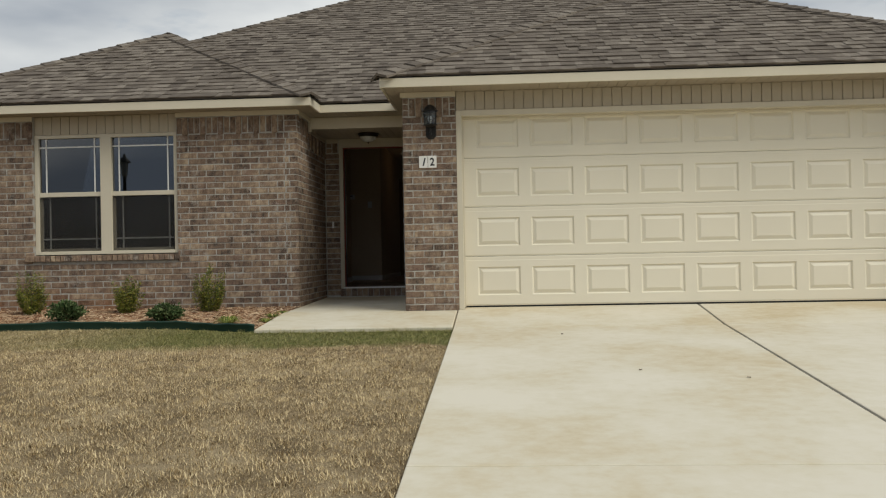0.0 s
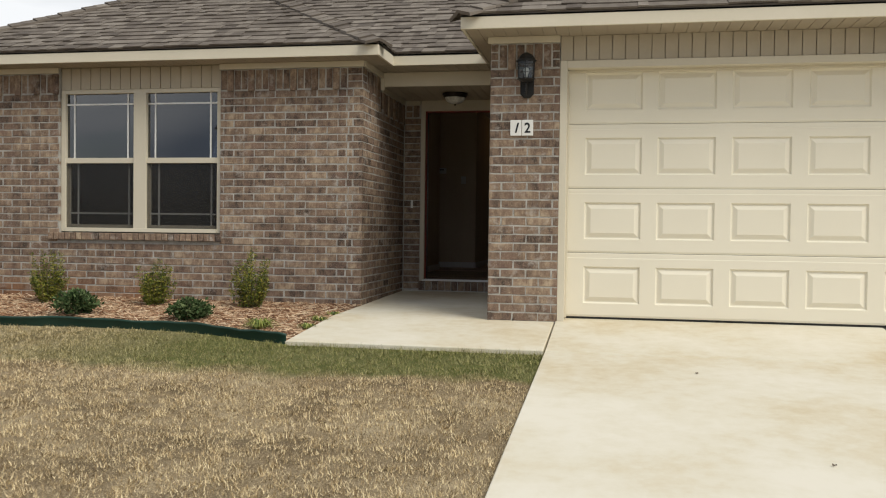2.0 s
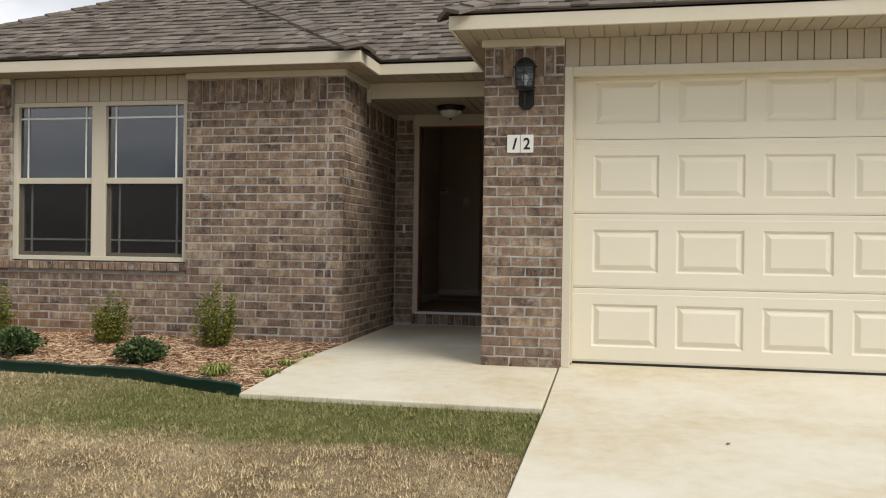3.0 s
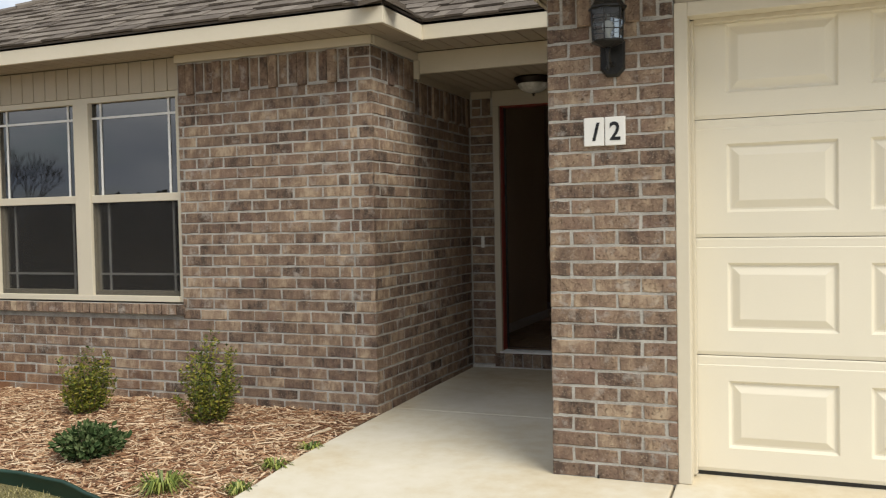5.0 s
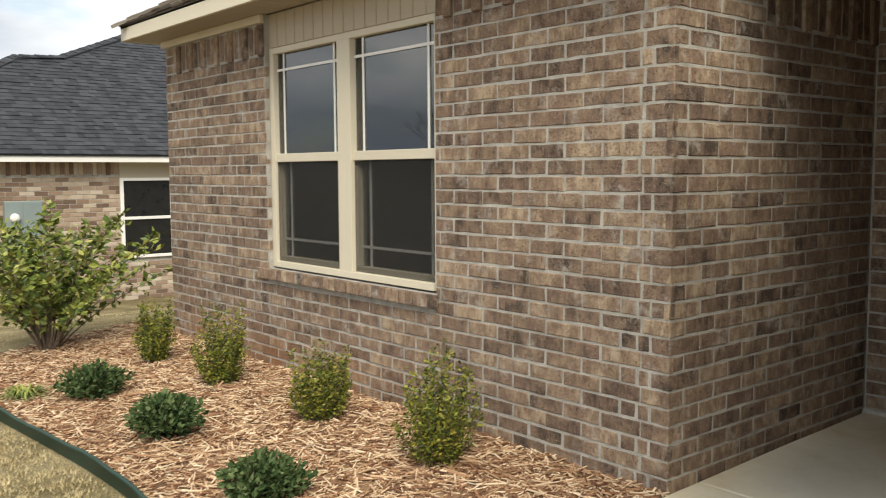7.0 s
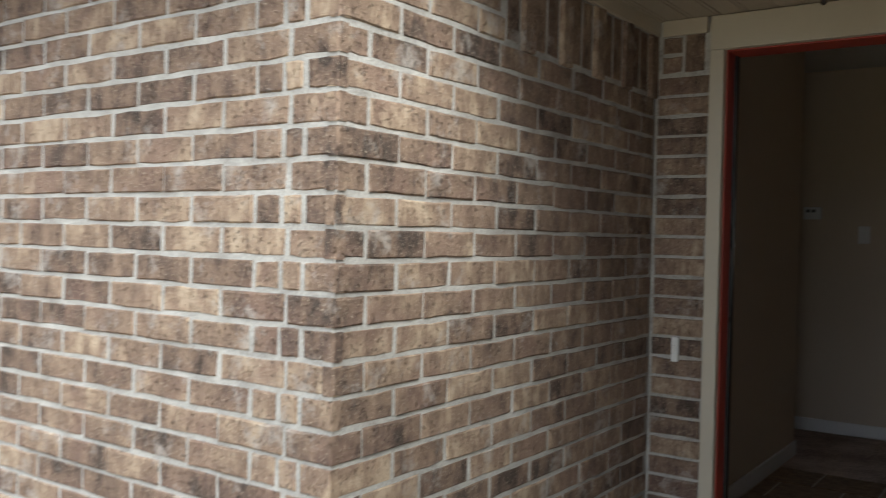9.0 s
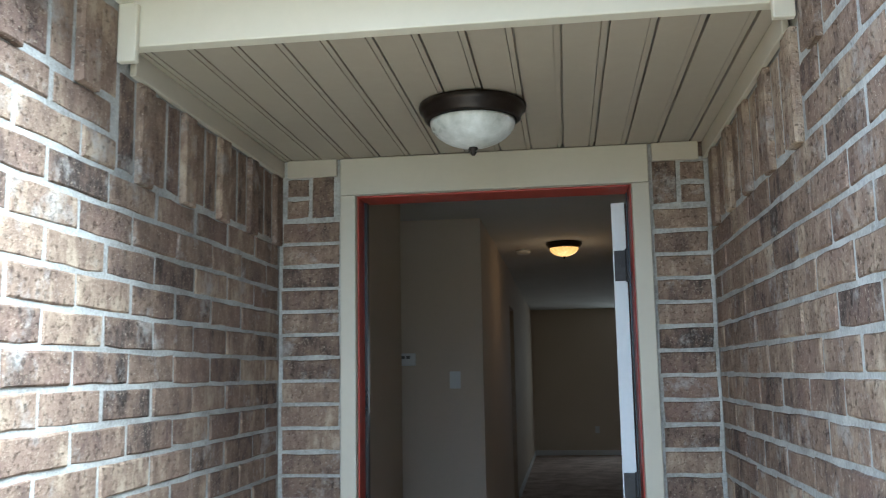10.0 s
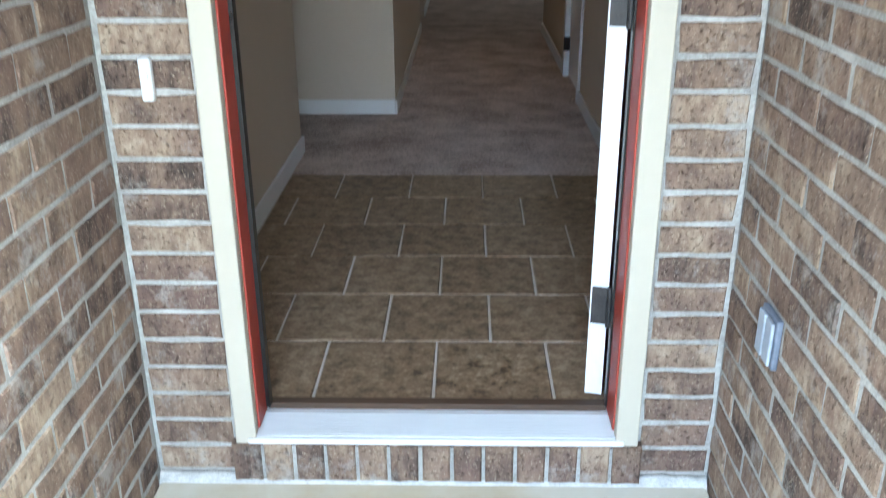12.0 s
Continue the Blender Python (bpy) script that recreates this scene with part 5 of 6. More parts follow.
thermo = tagged(empty("thermostat", -2.555, 15.69, 2.303), "white wall thermostat with two small grey displays", "thermostat")
at_base(part("case", boxes((-2.612, -2.498, 15.66, 15.689, 2.305, 2.389), bevel=0.006), M_PLASTIC, thermo), thermo)
for a in (-2.595, -2.56):
    at_base(part("display", boxes((a, a + 0.026, 15.6575, 15.6598, 2.352, 2.372)), M_SCREEN_GREY, thermo, "grey display"), thermo)
sw = tagged(empty("light_switch", -2.232, 15.69, 2.148), "white rocker light switch on the hall wall", "light switch")
at_base(part("plate", boxes((-2.269, -2.195, 15.682, 15.6895, 2.148, 2.263), bevel=0.003), M_PLASTIC, sw), sw)
at_base(part("toggle", boxes((-2.237, -2.227, 15.67, 15.6815, 2.195, 2.217), bevel=0.002), M_PLASTIC, sw, "small toggle"), sw)
so = tagged(empty("wall_socket", -1.005, 24.95, 1.23), "white electrical outlet on the far wall", "outlet")
at_base(part("plate", boxes((-1.042, -0.968, 24.941, 24.9495, 1.23, 1.345), bevel=0.003), M_PLASTIC, so), so)
sd = tagged(empty("smoke_detector", -1.82, 17.4, CZ), "round white smoke detector on the ceiling", "smoke detector")
part("housing", lathe(bmesh.new(), [(0.065, 0.0), (0.065, -0.02), (0.05, -0.034), (0.01, -0.036)], 0, 0, 0, 24), M_PLASTIC, sd, "", True)
box_part("weep_hole", (XP + 0.215, XP + 0.226, YG - 0.004, YG - 0.001, 0.645, 0.70), M_BLACK, wall_pier, "dark open weep joint at the pier's foot")


# ---- planting bed ----
EDGE = [(-2.41, 8.70), (-2.7, 8.8), (-3.0, 8.93), (-3.4, 9.06), (-3.9, 9.12), (-4.5, 9.12), (-5.2, 9.07), (-6.0, 9.0), (-6.8, 8.97), (-7.15, 9.02), (-7.45, 9.2), (-7.75, 9.5), (-7.95, 10.0), (-8.1, 10.6)]


def edge_y(x):
    if x >= EDGE[0][0]:
        return EDGE[0][1]
    for (a, b), (c, d) in zip(EDGE, EDGE[1:]):
        if c <= x <= a:
            return b + (d - b) * (a - x) / (a - c)
    return 99.0


def bed_z(x, y):
    e = edge_y(x)
    t = min(1.0, max(0.0, (y - e) / max(0.1, YF - e)))
    return ground_z(x, e) + 0.012 + (0.7 - ground_z(x, e) - 0.012) * t ** 0.8 + 0.014 * noise.noise((x * 3, y * 3, 0)) + 0.006 * noise.noise((x * 9, y * 9, 3))


def build_bed():
    bm = bmesh.new()
    cols = []
    n, k = 120, 28
    for i in range(n + 1):
        x = -8.08 + (XR - 0.003 + 8.08) * i / n
        e = edge_y(x) + 0.012
        top = YF + 0.01
        cols.append([bm.verts.new((x, e + (top - e) * j / k, bed_z(x, e + (top - e) * j / k))) for j in range(k + 1)])
    for a, b in zip(cols, cols[1:]):
        for j in range(k):
            bm.faces.new((a[j], b[j], b[j + 1], a[j + 1]))
    b = part("mulch_bed", bm, M_MULCH_BED, None, smooth=True)
    structure(b, "shredded wood mulch planting bed along the wall", "mulch bed")


build_bed()


def build_chips(count=23000):
    rng = np.random.default_rng(5)
    vs, fs = [], []
    corners = np.array([(sx, sy, sz) for sx in (-1, 1) for sy in (-1, 1) for sz in (-1, 1)], float) * 0.5
    quads = [(0, 1, 3, 2), (4, 6, 7, 5), (0, 4, 5, 1), (2, 3, 7, 6), (1, 5, 7, 3)]
    made = 0
    while made < count:
        x, y = rng.uniform(-8.05, XR - 0.02), rng.uniform(8.7, YF - 0.01)
        if y < edge_y(x) + 0.035:
            continue
        ln = min(0.17, 0.02 + rng.exponential(0.04))
        if y - edge_y(x) < 0.02 + 0.5 * ln:
            ln = 0.028
        size = np.array([ln, rng.uniform(0.0025, 0.0085) + 0.02 * ln, rng.uniform(0.002, 0.005)])
        yaw, tilt, roll = rng.uniform(0, 6.283), rng.normal(0, 0.16), rng.normal(0, 0.4)
        cy, sy_, ct, st, cr, sr = math.cos(yaw), math.sin(yaw), math.cos(tilt), math.sin(tilt), math.cos(roll), math.sin(roll)
        rz = np.array([[cy, -sy_, 0], [sy_, cy, 0], [0, 0, 1]])
        ry = np.array([[ct, 0, st], [0, 1, 0], [-st, 0, ct]])
        rx = np.array([[1, 0, 0], [0, cr, -sr], [0, sr, cr]])
        c = corners * size
        c[4:, 1] *= rng.uniform(0.3, 1.0)
        p = c @ (rz @ ry @ rx).T + np.array([x, y, bed_z(x, y) + rng.uniform(0.001, 0.012)])
        o = len(vs)
        vs += [tuple(q) for q in p]
        fs += [tuple(o + i for i in q) for q in quads]
        made += 1
    ob = link_mesh("mulch_chips", vs, fs, M_CHIP)
    tagged(ob, "shredded brown and tan wood mulch chips on the bed", "mulch", "", "stuff")


build_chips()


def build_edging():
    bm = bmesh.new()
    pts = []
    run = EDGE[:10]
    for (a, b), (c, d) in zip(run, run[1:]):
        for i in range(4):
            pts.append((a + (c - a) * i / 4, b + (d - b) * i / 4))
    pts.append(run[-1])
    for _ in range(3):
        pts = [pts[0]] + [((p[0] + 2 * q[0] + r[0]) / 4, (p[1] + 2 * q[1] + r[1]) / 4) for p, q, r in zip(pts, pts[1:], pts[2:])] + [pts[-1]]
    prof = [(-0.004, -0.06), (-0.004, 0.06), (-0.010, 0.066), (-0.009, 0.078), (0.0, 0.083), (0.009, 0.078), (0.010, 0.066), (0.004, 0.06), (0.004, -0.06)]
    rings = []
    for i, (x, y) in enumerate(pts):
        a, b = pts[max(0, i - 1)], pts[min(len(pts) - 1, i + 1)]
        t = Vector((b[0] - a[0], b[1] - a[1], 0)).normalized()
        nrm = Vector((-t.y, t.x, 0))
        wob = 0.006 * math.sin(i * 0.7) + 0.004 * math.sin(i * 1.9) - 0.055 * max(0.0, (-6.1 - x) / 1.05)
        rings.append([bm.verts.new((x + nrm.x * o, y + nrm.y * o, ground_z(x, y) + h + wob)) for o, h in prof])
    for r, s in zip(rings, rings[1:]):
        for i in range(len(prof) - 1):
            bm.faces.new((r[i], r[i + 1], s[i + 1], s[i]))
    bm.faces.new(rings[0])
    bm.faces.new(rings[-1][::-1])
    ob = part("bed_edging", bm, M_EDGING, None, smooth=True)
    structure(ob, "dark green steel edging strip round the bed", "edging")


build_edging()
splinter = part("wood_splinter", boxes((-0.13, 0.13, -0.012, 0.012, 0, 0.012), bevel=0.003), M_PALE_WOOD)
splinter.matrix_basis = pose(-2.56, 10.2, bed_z(-2.56, 10.2) + 0.012, 2, -4, 75)
tagged(splinter, "pale split piece of wood lying on the mulch", "wood scrap")


# ---- grass ----
def build_grass():
    rng = np.random.default_rng(11)
    P = []
    for (x0, x1, y0, y1, count) in ((-5.6, -0.455, 3.2, 9.15, 400000), (-9.5, -5.6, 6.0, 9.4, 60000), (-13.5, -7.4, 8.6, 15.0, 26000)):
        x, y = rng.uniform(x0, x1, count), rng.uniform(y0, y1, count)
        ey = np.array([edge_y(a) for a in x])
        ok = ~((y > ey - 0.03) & (x > -8.1)) & ~((x > -2.42) & (y > 8.65)) & ~((x > -7.5) & (y > 10.6))
        P.append(np.stack([x[ok], y[ok]], 1))
    P = np.concatenate(P)
    n = len(P)
    z = np.array([ground_z(a, b) for a, b in P])
    clump = np.array([noise.noise((a * 11, b * 11, 1.0)) for a, b in P])
    yaw = rng.uniform(0, 2 * np.pi, n)
    lean = np.clip(rng.normal(0.98, 0.38, n), 0.1, 1.45)
    ln = rng.uniform(0.012, 0.034, n) * (1 + 0.8 * clump) * (1 + 0.9 * np.clip((P[:, 1] - 8.45) / 0.2, 0, 1) * (P[:, 0] > -2.6))
    w = rng.uniform(0.0012, 0.0027, n)
    base = np.stack([P[:, 0], P[:, 1], z - 0.003 + 0.004 * clump], 1)
    d = np.stack([np.cos(yaw) * np.sin(lean), np.sin(yaw) * np.sin(lean), np.cos(lean)], 1)
    s = np.stack([-np.sin(yaw), np.cos(yaw), np.zeros(n)], 1)
    v = np.empty((n, 3, 3))
    v[:, 0], v[:, 1], v[:, 2] = base - s * w[:, None], base + s * w[:, None], base + d * ln[:, None]
    f = np.arange(3 * n).reshape(n, 3)
    ob = link_mesh("grass", v.reshape(-1, 3).tolist(), f.tolist(), M_BLADE)
    tagged(ob, "short dormant tan turf with a green strip by the bed", "grass", "", "stuff")


build_grass()


# ---- shrubs ----
def leaf_cloud(centres, outward, size, rng, fold=0.35, aspect=0.5):
    """Small folded leaves at the given centres, facing roughly outward."""
    n = len(centres)
    d = outward + rng.normal(0, 0.55, (n, 3))
    d /= np.linalg.norm(d, axis=1)[:, None]
    r = rng.normal(0, 1, (n, 3))
    s = np.cross(d, r)
    s /= np.linalg.norm(s, axis=1)[:, None] + 1e-9
    up = np.cross(s, d)
    ln = size * rng.uniform(0.7, 1.3, n)[:, None]
    v = np.empty((n, 5, 3))
    v[:, 0] = centres - d * 0
    v[:, 1] = centres + d * ln * 0.5 + s * ln * aspect * 0.5 + up * ln * fold * 0.3
    v[:, 2] = centres + d * ln
    v[:, 3] = centres + d * ln * 0.5 - s * ln * aspect * 0.5 + up * ln * fold * 0.3
    v[:, 4] = centres + d * ln * 0.5
    f = []
    for i in range(n):
        o = 5 * i
        f += [(o, o + 1, o + 4), (o + 1, o + 2, o + 4), (o, o + 4, o + 3), (o + 3, o + 4, o + 2)]
    return v.reshape(-1, 3).tolist(), f


def shrub(name, x, y, height, radius, leaf, count, twigs, material, label, category, seed, sprigs=0.0, group=""):
    """A dense lumpy shrub: leaves through an uneven ellipsoid, some sprigs above it, stems showing below."""
    rng = np.random.default_rng(seed)
    ob = tagged(empty(name, x, y, bed_z(x, y) - 0.01), label, category, group)
    for k in range(8):
        bm = bmesh.new()
        a = rng.uniform(0, 2 * np.pi)
        rr = radius * rng.uniform(0.2, 0.75)
        root = np.array([0.2 * rr * math.cos(a), 0.2 * rr * math.sin(a), 0.0])
        tip = np.array([rr * math.cos(a), rr * math.sin(a), height * rng.uniform(0.6, 0.9)])
        mid = 0.6 * root + 0.4 * tip + np.array([0, 0, 0.05 * height])
        tube_between(bm, root, mid, 0.0045, 0.0035, 5)
        tube_between(bm, mid, tip, 0.0035, 0.0015, 5)
        part("stem", bm, M_STEM, ob)
    u = rng.normal(0, 1, (count, 3))
    u /= np.linalg.norm(u, axis=1)[:, None]
    lump = np.array([0.86 + 0.36 * noise.noise((float(q[0]) * 2.2 + seed, float(q[1]) * 2.2, float(q[2]) * 2.2)) for q in u])
    rad = rng.uniform(0.02, 1.0, count) ** 0.42 * lump
    cs = u * rad[:, None] * np.array([radius, radius, height * 0.5]) + np.array([0, 0, height * 0.5])
    cs[:, :2] *= (0.72 + 0.28 * np.clip(cs[:, 2:3] / (0.45 * height), 0, 1))
    outs = u * np.array([1, 1, 0.6]) + np.array([0, 0, 0.45])
    extra_c, extra_o = [], []
    for k in range(twigs):
        a, rr = rng.uniform(0, 6.283), radius * math.sqrt(rng.uniform(0, 0.8))
        base = np.array([rr * math.cos(a), rr * math.sin(a), height * 0.72])
        ln = sprigs * height * rng.uniform(0.3, 1.0)
        for i in range(9):
            t = i / 8
            extra_c.append(base + np.array([0.25 * rr * math.cos(a) * t, 0.25 * rr * math.sin(a) * t, ln * t + 0.08 * height]) + rng.normal(0, 0.006, 3))
            extra_o.append(np.array([rng.normal(0, 0.7), rng.normal(0, 0.7), 0.7]))
    if extra_c and sprigs:
        cs, outs = np.concatenate([cs, np.array(extra_c)]), np.concatenate([outs, np.array(extra_o)])
    outs /= np.linalg.norm(outs, axis=1)[:, None]
    cs[:, 2] = np.maximum(cs[:, 2], 0.012)
    vs, fs = leaf_cloud(cs, outs, leaf, rng, 0.35, 0.62)
    fo = link_mesh("foliage", vs, fs, material, ob)
    tagged(fo, "dense small leaves", kind="stuff")
    return ob


def loose_shrub(name, x, y, height, radius, leaf, material, label, category, seed, stems=46, pairs=30, thick=0.009, start=0.28, spread=0.012, foliage="glossy yellow-green leaves", group=""):
    """Many fanning stems, leaves set in pairs along their upper two thirds."""
    rng = np.random.default_rng(seed)
    ob = tagged(empty(name, x, y, bed_z(x, y) - 0.02), label, category, group)
    cs, outs = [], []
    for k in range(stems):
        a = 2 * np.pi * k * 0.382 + rng.uniform(-0.2, 0.2)
        reach = radius * rng.uniform(0.25, 1.0)
        top = height * (rng.uniform(0.55, 1.0) if radius > 0.5 else 0.5 + 0.62 * rng.uniform(0, 1) ** 1.2) * (1 - 0.22 * (reach / radius) ** 2)
        root = np.array([0.05 * math.cos(a), 0.05 * math.sin(a), 0.0]) * min(1.0, radius * 2)
        tip = np.array([reach * math.cos(a), reach * math.sin(a), top])
        mid = np.array([(0.3 if radius > 0.5 else 0.85) * reach * math.cos(a), (0.3 if radius > 0.5 else 0.85) * reach * math.sin(a), top * (0.62 if radius > 0.5 else 0.35)]) + rng.normal(0, 0.03 * min(1.0, radius), 3)
        pts = [(1 - t) ** 2 * root + 2 * t * (1 - t) * mid + t * t * tip for t in np.linspace(0, 1, 7)]
        bm = bmesh.new()
        for i in range(6):
            tube_between(bm, pts[i], pts[i + 1], thick * (1 - 0.13 * i), thick * (0.87 - 0.13 * i), 5)
        part("stem", bm, M_STEM, ob)
        for t in np.linspace(start, 1.0, pairs):
            p = (1 - t) ** 2 * root + 2 * t * (1 - t) * mid + t * t * tip
            for side in range(2):
                b = rng.uniform(0, 6.283)
                d = np.array([math.cos(b), math.sin(b), rng.uniform(0.1, 0.9)])
                cs.append(p + rng.normal(0, spread, 3) + d * rng.uniform(0, 0.45 * leaf))
                outs.append(d)
    cs, outs = np.array(cs), np.array(outs)
    outs /= np.linalg.norm(outs, axis=1)[:, None]
    vs, fs = leaf_cloud(cs, outs, leaf, rng, 0.4, 0.55)
    fo = link_mesh("foliage", vs, fs, material, ob)
    tagged(fo, foliage, kind="stuff")
    return ob


for i, (sx, sy, sh, sr) in enumerate(((-6.42, 10.18, 0.44, 0.15), (-5.49, 10.25, 0.49, 0.165), (-4.36, 10.28, 0.41, 0.17), (-3.37, 10.3, 0.48, 0.19))):
    loose_shrub("boxwood_shrub", sx, sy, sh * 1.12, sr * 1.12, 0.023, M_LEAF, "young upright boxwood with bronze-tinged green leaves", "shrub", 20 + i, 38, 56, 0.0035, 0.2, 0.009, "small green and bronze leaves", "boxwoods along the wall")
for i, (sx, sy, sh, sr) in enumerate(((-5.83, 9.55, 0.22, 0.22), (-4.73, 9.55, 0.24, 0.21), (-3.61, 9.52, 0.21, 0.21))):
    shrub("low_shrub", sx, sy, sh, sr, 0.036, 1500, 10, M_LEAF_LOW, "low mounded dark green shrub in the mulch", "shrub", 40 + i, 0.0, group="low shrubs at the front of the bed")
loose_shrub("tall_shrub", -7.55, 9.78, 1.2, 1.1, 0.07, M_LEAF_BIG, "tall loose shrub with glossy yellow-green leaves", "shrub", 60, 52, 30, 0.0065)


def tuft(x, y, r, h, count, seed, label):
    rng = np.random.default_rng(seed)
    vs, fs = [], []
    z = bed_z(x, y)
    for i in range(count):
        a = rng.uniform(0, 2 * np.pi)
        b = np.array([x, y, z]) + np.array([math.cos(a), math.sin(a), 0]) * rng.uniform(0, 0.35 * r)
        d = np.array([math.cos(a), math.sin(a), 0]) * r * rng.uniform(0.4, 1)
        s = np.array([-math.sin(a), math.cos(a), 0]) * rng.uniform(0.003, 0.006)
        hh = h * rng.uniform(0.5, 1)
        o = len(vs)
        vs += [tuple(q) for q in (b - s, b + s, b + d * 0.5 + s + (0, 0, hh), b + d * 0.5 - s + (0, 0, hh), b + d + (0, 0, hh * 0.35))]
        fs += [(o, o + 1, o + 2, o + 3), (o + 3, o + 2, o + 4)]
    ob = link_mesh("grass_tuft", vs, fs, M_LEAF_BIG)
    tagged(ob, label, "plant")


tuft(-6.2, 9.24, 0.2, 0.07, 120, 3, "yellow-green tuft of grass in the mulch")
tuft(-2.82, 9.18, 0.17, 0.09, 110, 4, "bright green spider-like tuft of grass in the mulch")
tuft(-2.46, 9.62, 0.11, 0.05, 60, 5, "small weeds beside the concrete walk")
tuft(-2.45, 9.28, 0.1, 0.05, 60, 6, "small weeds beside the concrete walk")
tuft(-2.44, 9.95, 0.09, 0.04, 50, 7, "small weeds beside the concrete walk")


# ---- neighbouring house ----
nh = tagged(empty("neighbour_house", -18, 14, -0.2), "neighbouring brick house with a dark grey shingle roof", "house")
nwall = at_base(box_part("wall", (-15.75, -15.507, 9.4, 24, -0.6, 2.3), M_MORTAR, nh, "tan and brown brick wall"), nh)
at_base(box_part("wall", (-24, -15.76, 9.4, 9.65, -0.6, 2.3), M_NB_BRICK, nh, "tan and brown brick wall"), nh)
at_base(box_part("fascia", (-15.22, -15.19, 8.95, 24, 2.215, 2.33), M_TRIM_IN, nh, "white painted fascia"), nh)
at_base(box_part("soffit", (-15.5, -15.22, 8.95, 24, 2.28, 2.3), M_TRIM_IN, nh, "white soffit"), nh)
nroof_poly = [(-15.17, 8.9, 2.34), (-15.17, 24.0, 2.34), (-19.6, 19.6, 5.0), (-20.0, 15.6, 5.24), (-18.4, 13.25, 4.28), (-18.3, 12.4, 4.22)]
nroof = deck("roof", [nroof_poly, [(-15.17, 8.9, 2.34), (-18.3, 12.4, 4.22), (-21.4, 8.9, 2.34)], [(-18.3, 12.4, 4.22), (-18.4, 13.25, 4.28), (-20.0, 15.6, 5.24), (-24.5, 15.6, 2.4), (-21.4, 8.9, 2.34)], [(-20.0, 15.6, 5.24), (-19.6, 19.6, 5.0), (-24.5, 24, 2.4), (-24.5, 15.6, 2.4)]], "")
nroof.data.materials[0] = M_NB_ROOF
nroof.parent = nh
at_base(nroof, nh)
for key in ("kind", "category", "label"):
    if key in nroof:
        del nroof[key]
tagged(nroof, "dark grey shingle roof")
nwin = at_base(box_part("window", (-15.505, -15.46, 13.28, 14.22, 0.56, 0.61), M_TRIM_IN, nh, "white framed window", bevel=0.004), nh)
for r, m, nm in (((-15.505, -15.465, 13.28, 13.34, 0.612, 1.95), M_TRIM_IN, "window_frame"), ((-15.505, -15.465, 14.17, 14.22, 0.612, 1.95), M_TRIM_IN, "window_frame"),
                 ((-15.505, -15.465, 13.342, 14.168, 1.9, 1.95), M_TRIM_IN, "window_frame"), ((-15.505, -15.468, 13.342, 14.168, 1.23, 1.28), M_TRIM_IN, "window_frame"),
                 ((-15.505, -15.49, 13.342, 14.168, 0.612, 1.898), M_BLACK, "pane")):
    q = part(nm, boxes(r, bevel=0.002), m, nwin)
at_base(box_part("window_header", (-15.505, -15.48, 13.28, 14.22, 1.952, 2.278), M_VINYL, nh, "pale panel above the window"), nh)
mb = tagged(empty("meter_box", -15.5, 11.7, 0.5), "grey-green electric meter box on the neighbour's wall", "meter box")
at_base(part("cabinet", boxes((-15.503, -15.38, 11.42, 11.99, 0.75, 1.59), bevel=0.01), M_BOX_GREY, mb), mb)
at_base(part("cover", boxes((-15.379, -15.36, 11.69, 11.97, 0.7, 1.57), bevel=0.004), M_BOX_GREY, mb, "raised cover"), mb)
at_base(part("conduit", boxes((-15.5, -15.44, 11.5, 11.56, -0.2, 0.749), bevel=0.01), M_BOX_GREY, mb, "grey conduit"), mb)
dial = lathe(bmesh.new(), [(0.075, 0.0), (0.075, 0.03), (0.066, 0.06), (0.03, 0.075)], 0, 0, 0, 20)
bmesh.ops.transform(dial, matrix=pose(-15.38, 11.56, 1.33, 0, 90, 0), verts=dial.verts)
at_base(part("meter_dial", dial, M_PLASTIC, mb, "round white glass meter", True), mb)


# ---- trees behind the viewer, seen in the window glass ----
def bare_tree(x, y, height, seed):
    rng = random.Random(seed)
    t = tagged(empty("bare_tree", x, y, ground_z(x, y)), "leafless winter tree with spreading branches", "tree")
    trunk, limbs = bmesh.new(), bmesh.new()
    tube_between(trunk, (0, 0, -0.1), (0.05, 0, height * 0.28), height * 0.02, height * 0.014, 9)

    def grow(p, d, ln, r, depth):
        q = p + d * ln
        tube_between(limbs, p, q, r, r * 0.7, 5)
        if depth == 0:
            return
        for _ in range(3 if depth > 1 else 4):
            k = Vector((rng.uniform(-1, 1), rng.uniform(-1, 1), rng.uniform(-0.1, 0.8)))
            grow(q, (d * 0.9 + k * 0.62).normalized(), ln * rng.uniform(0.6, 0.85), r * 0.62, depth - 1)
    for i in range(5):
        a = i * 1.257 + rng.uniform(-0.3, 0.3)
        grow(Vector((0.05, 0, height * (0.24 + 0.01 * i))), Vector((0.6 * math.cos(a), 0.6 * math.sin(a), 1)).normalized(), height * 0.19, height * 0.005, 4)
    part("trunk", trunk, M_BARK, t)
    part("crown", limbs, M_BARK, t, "bare branches")


bare_tree(-45, -25, 9.2, 3)


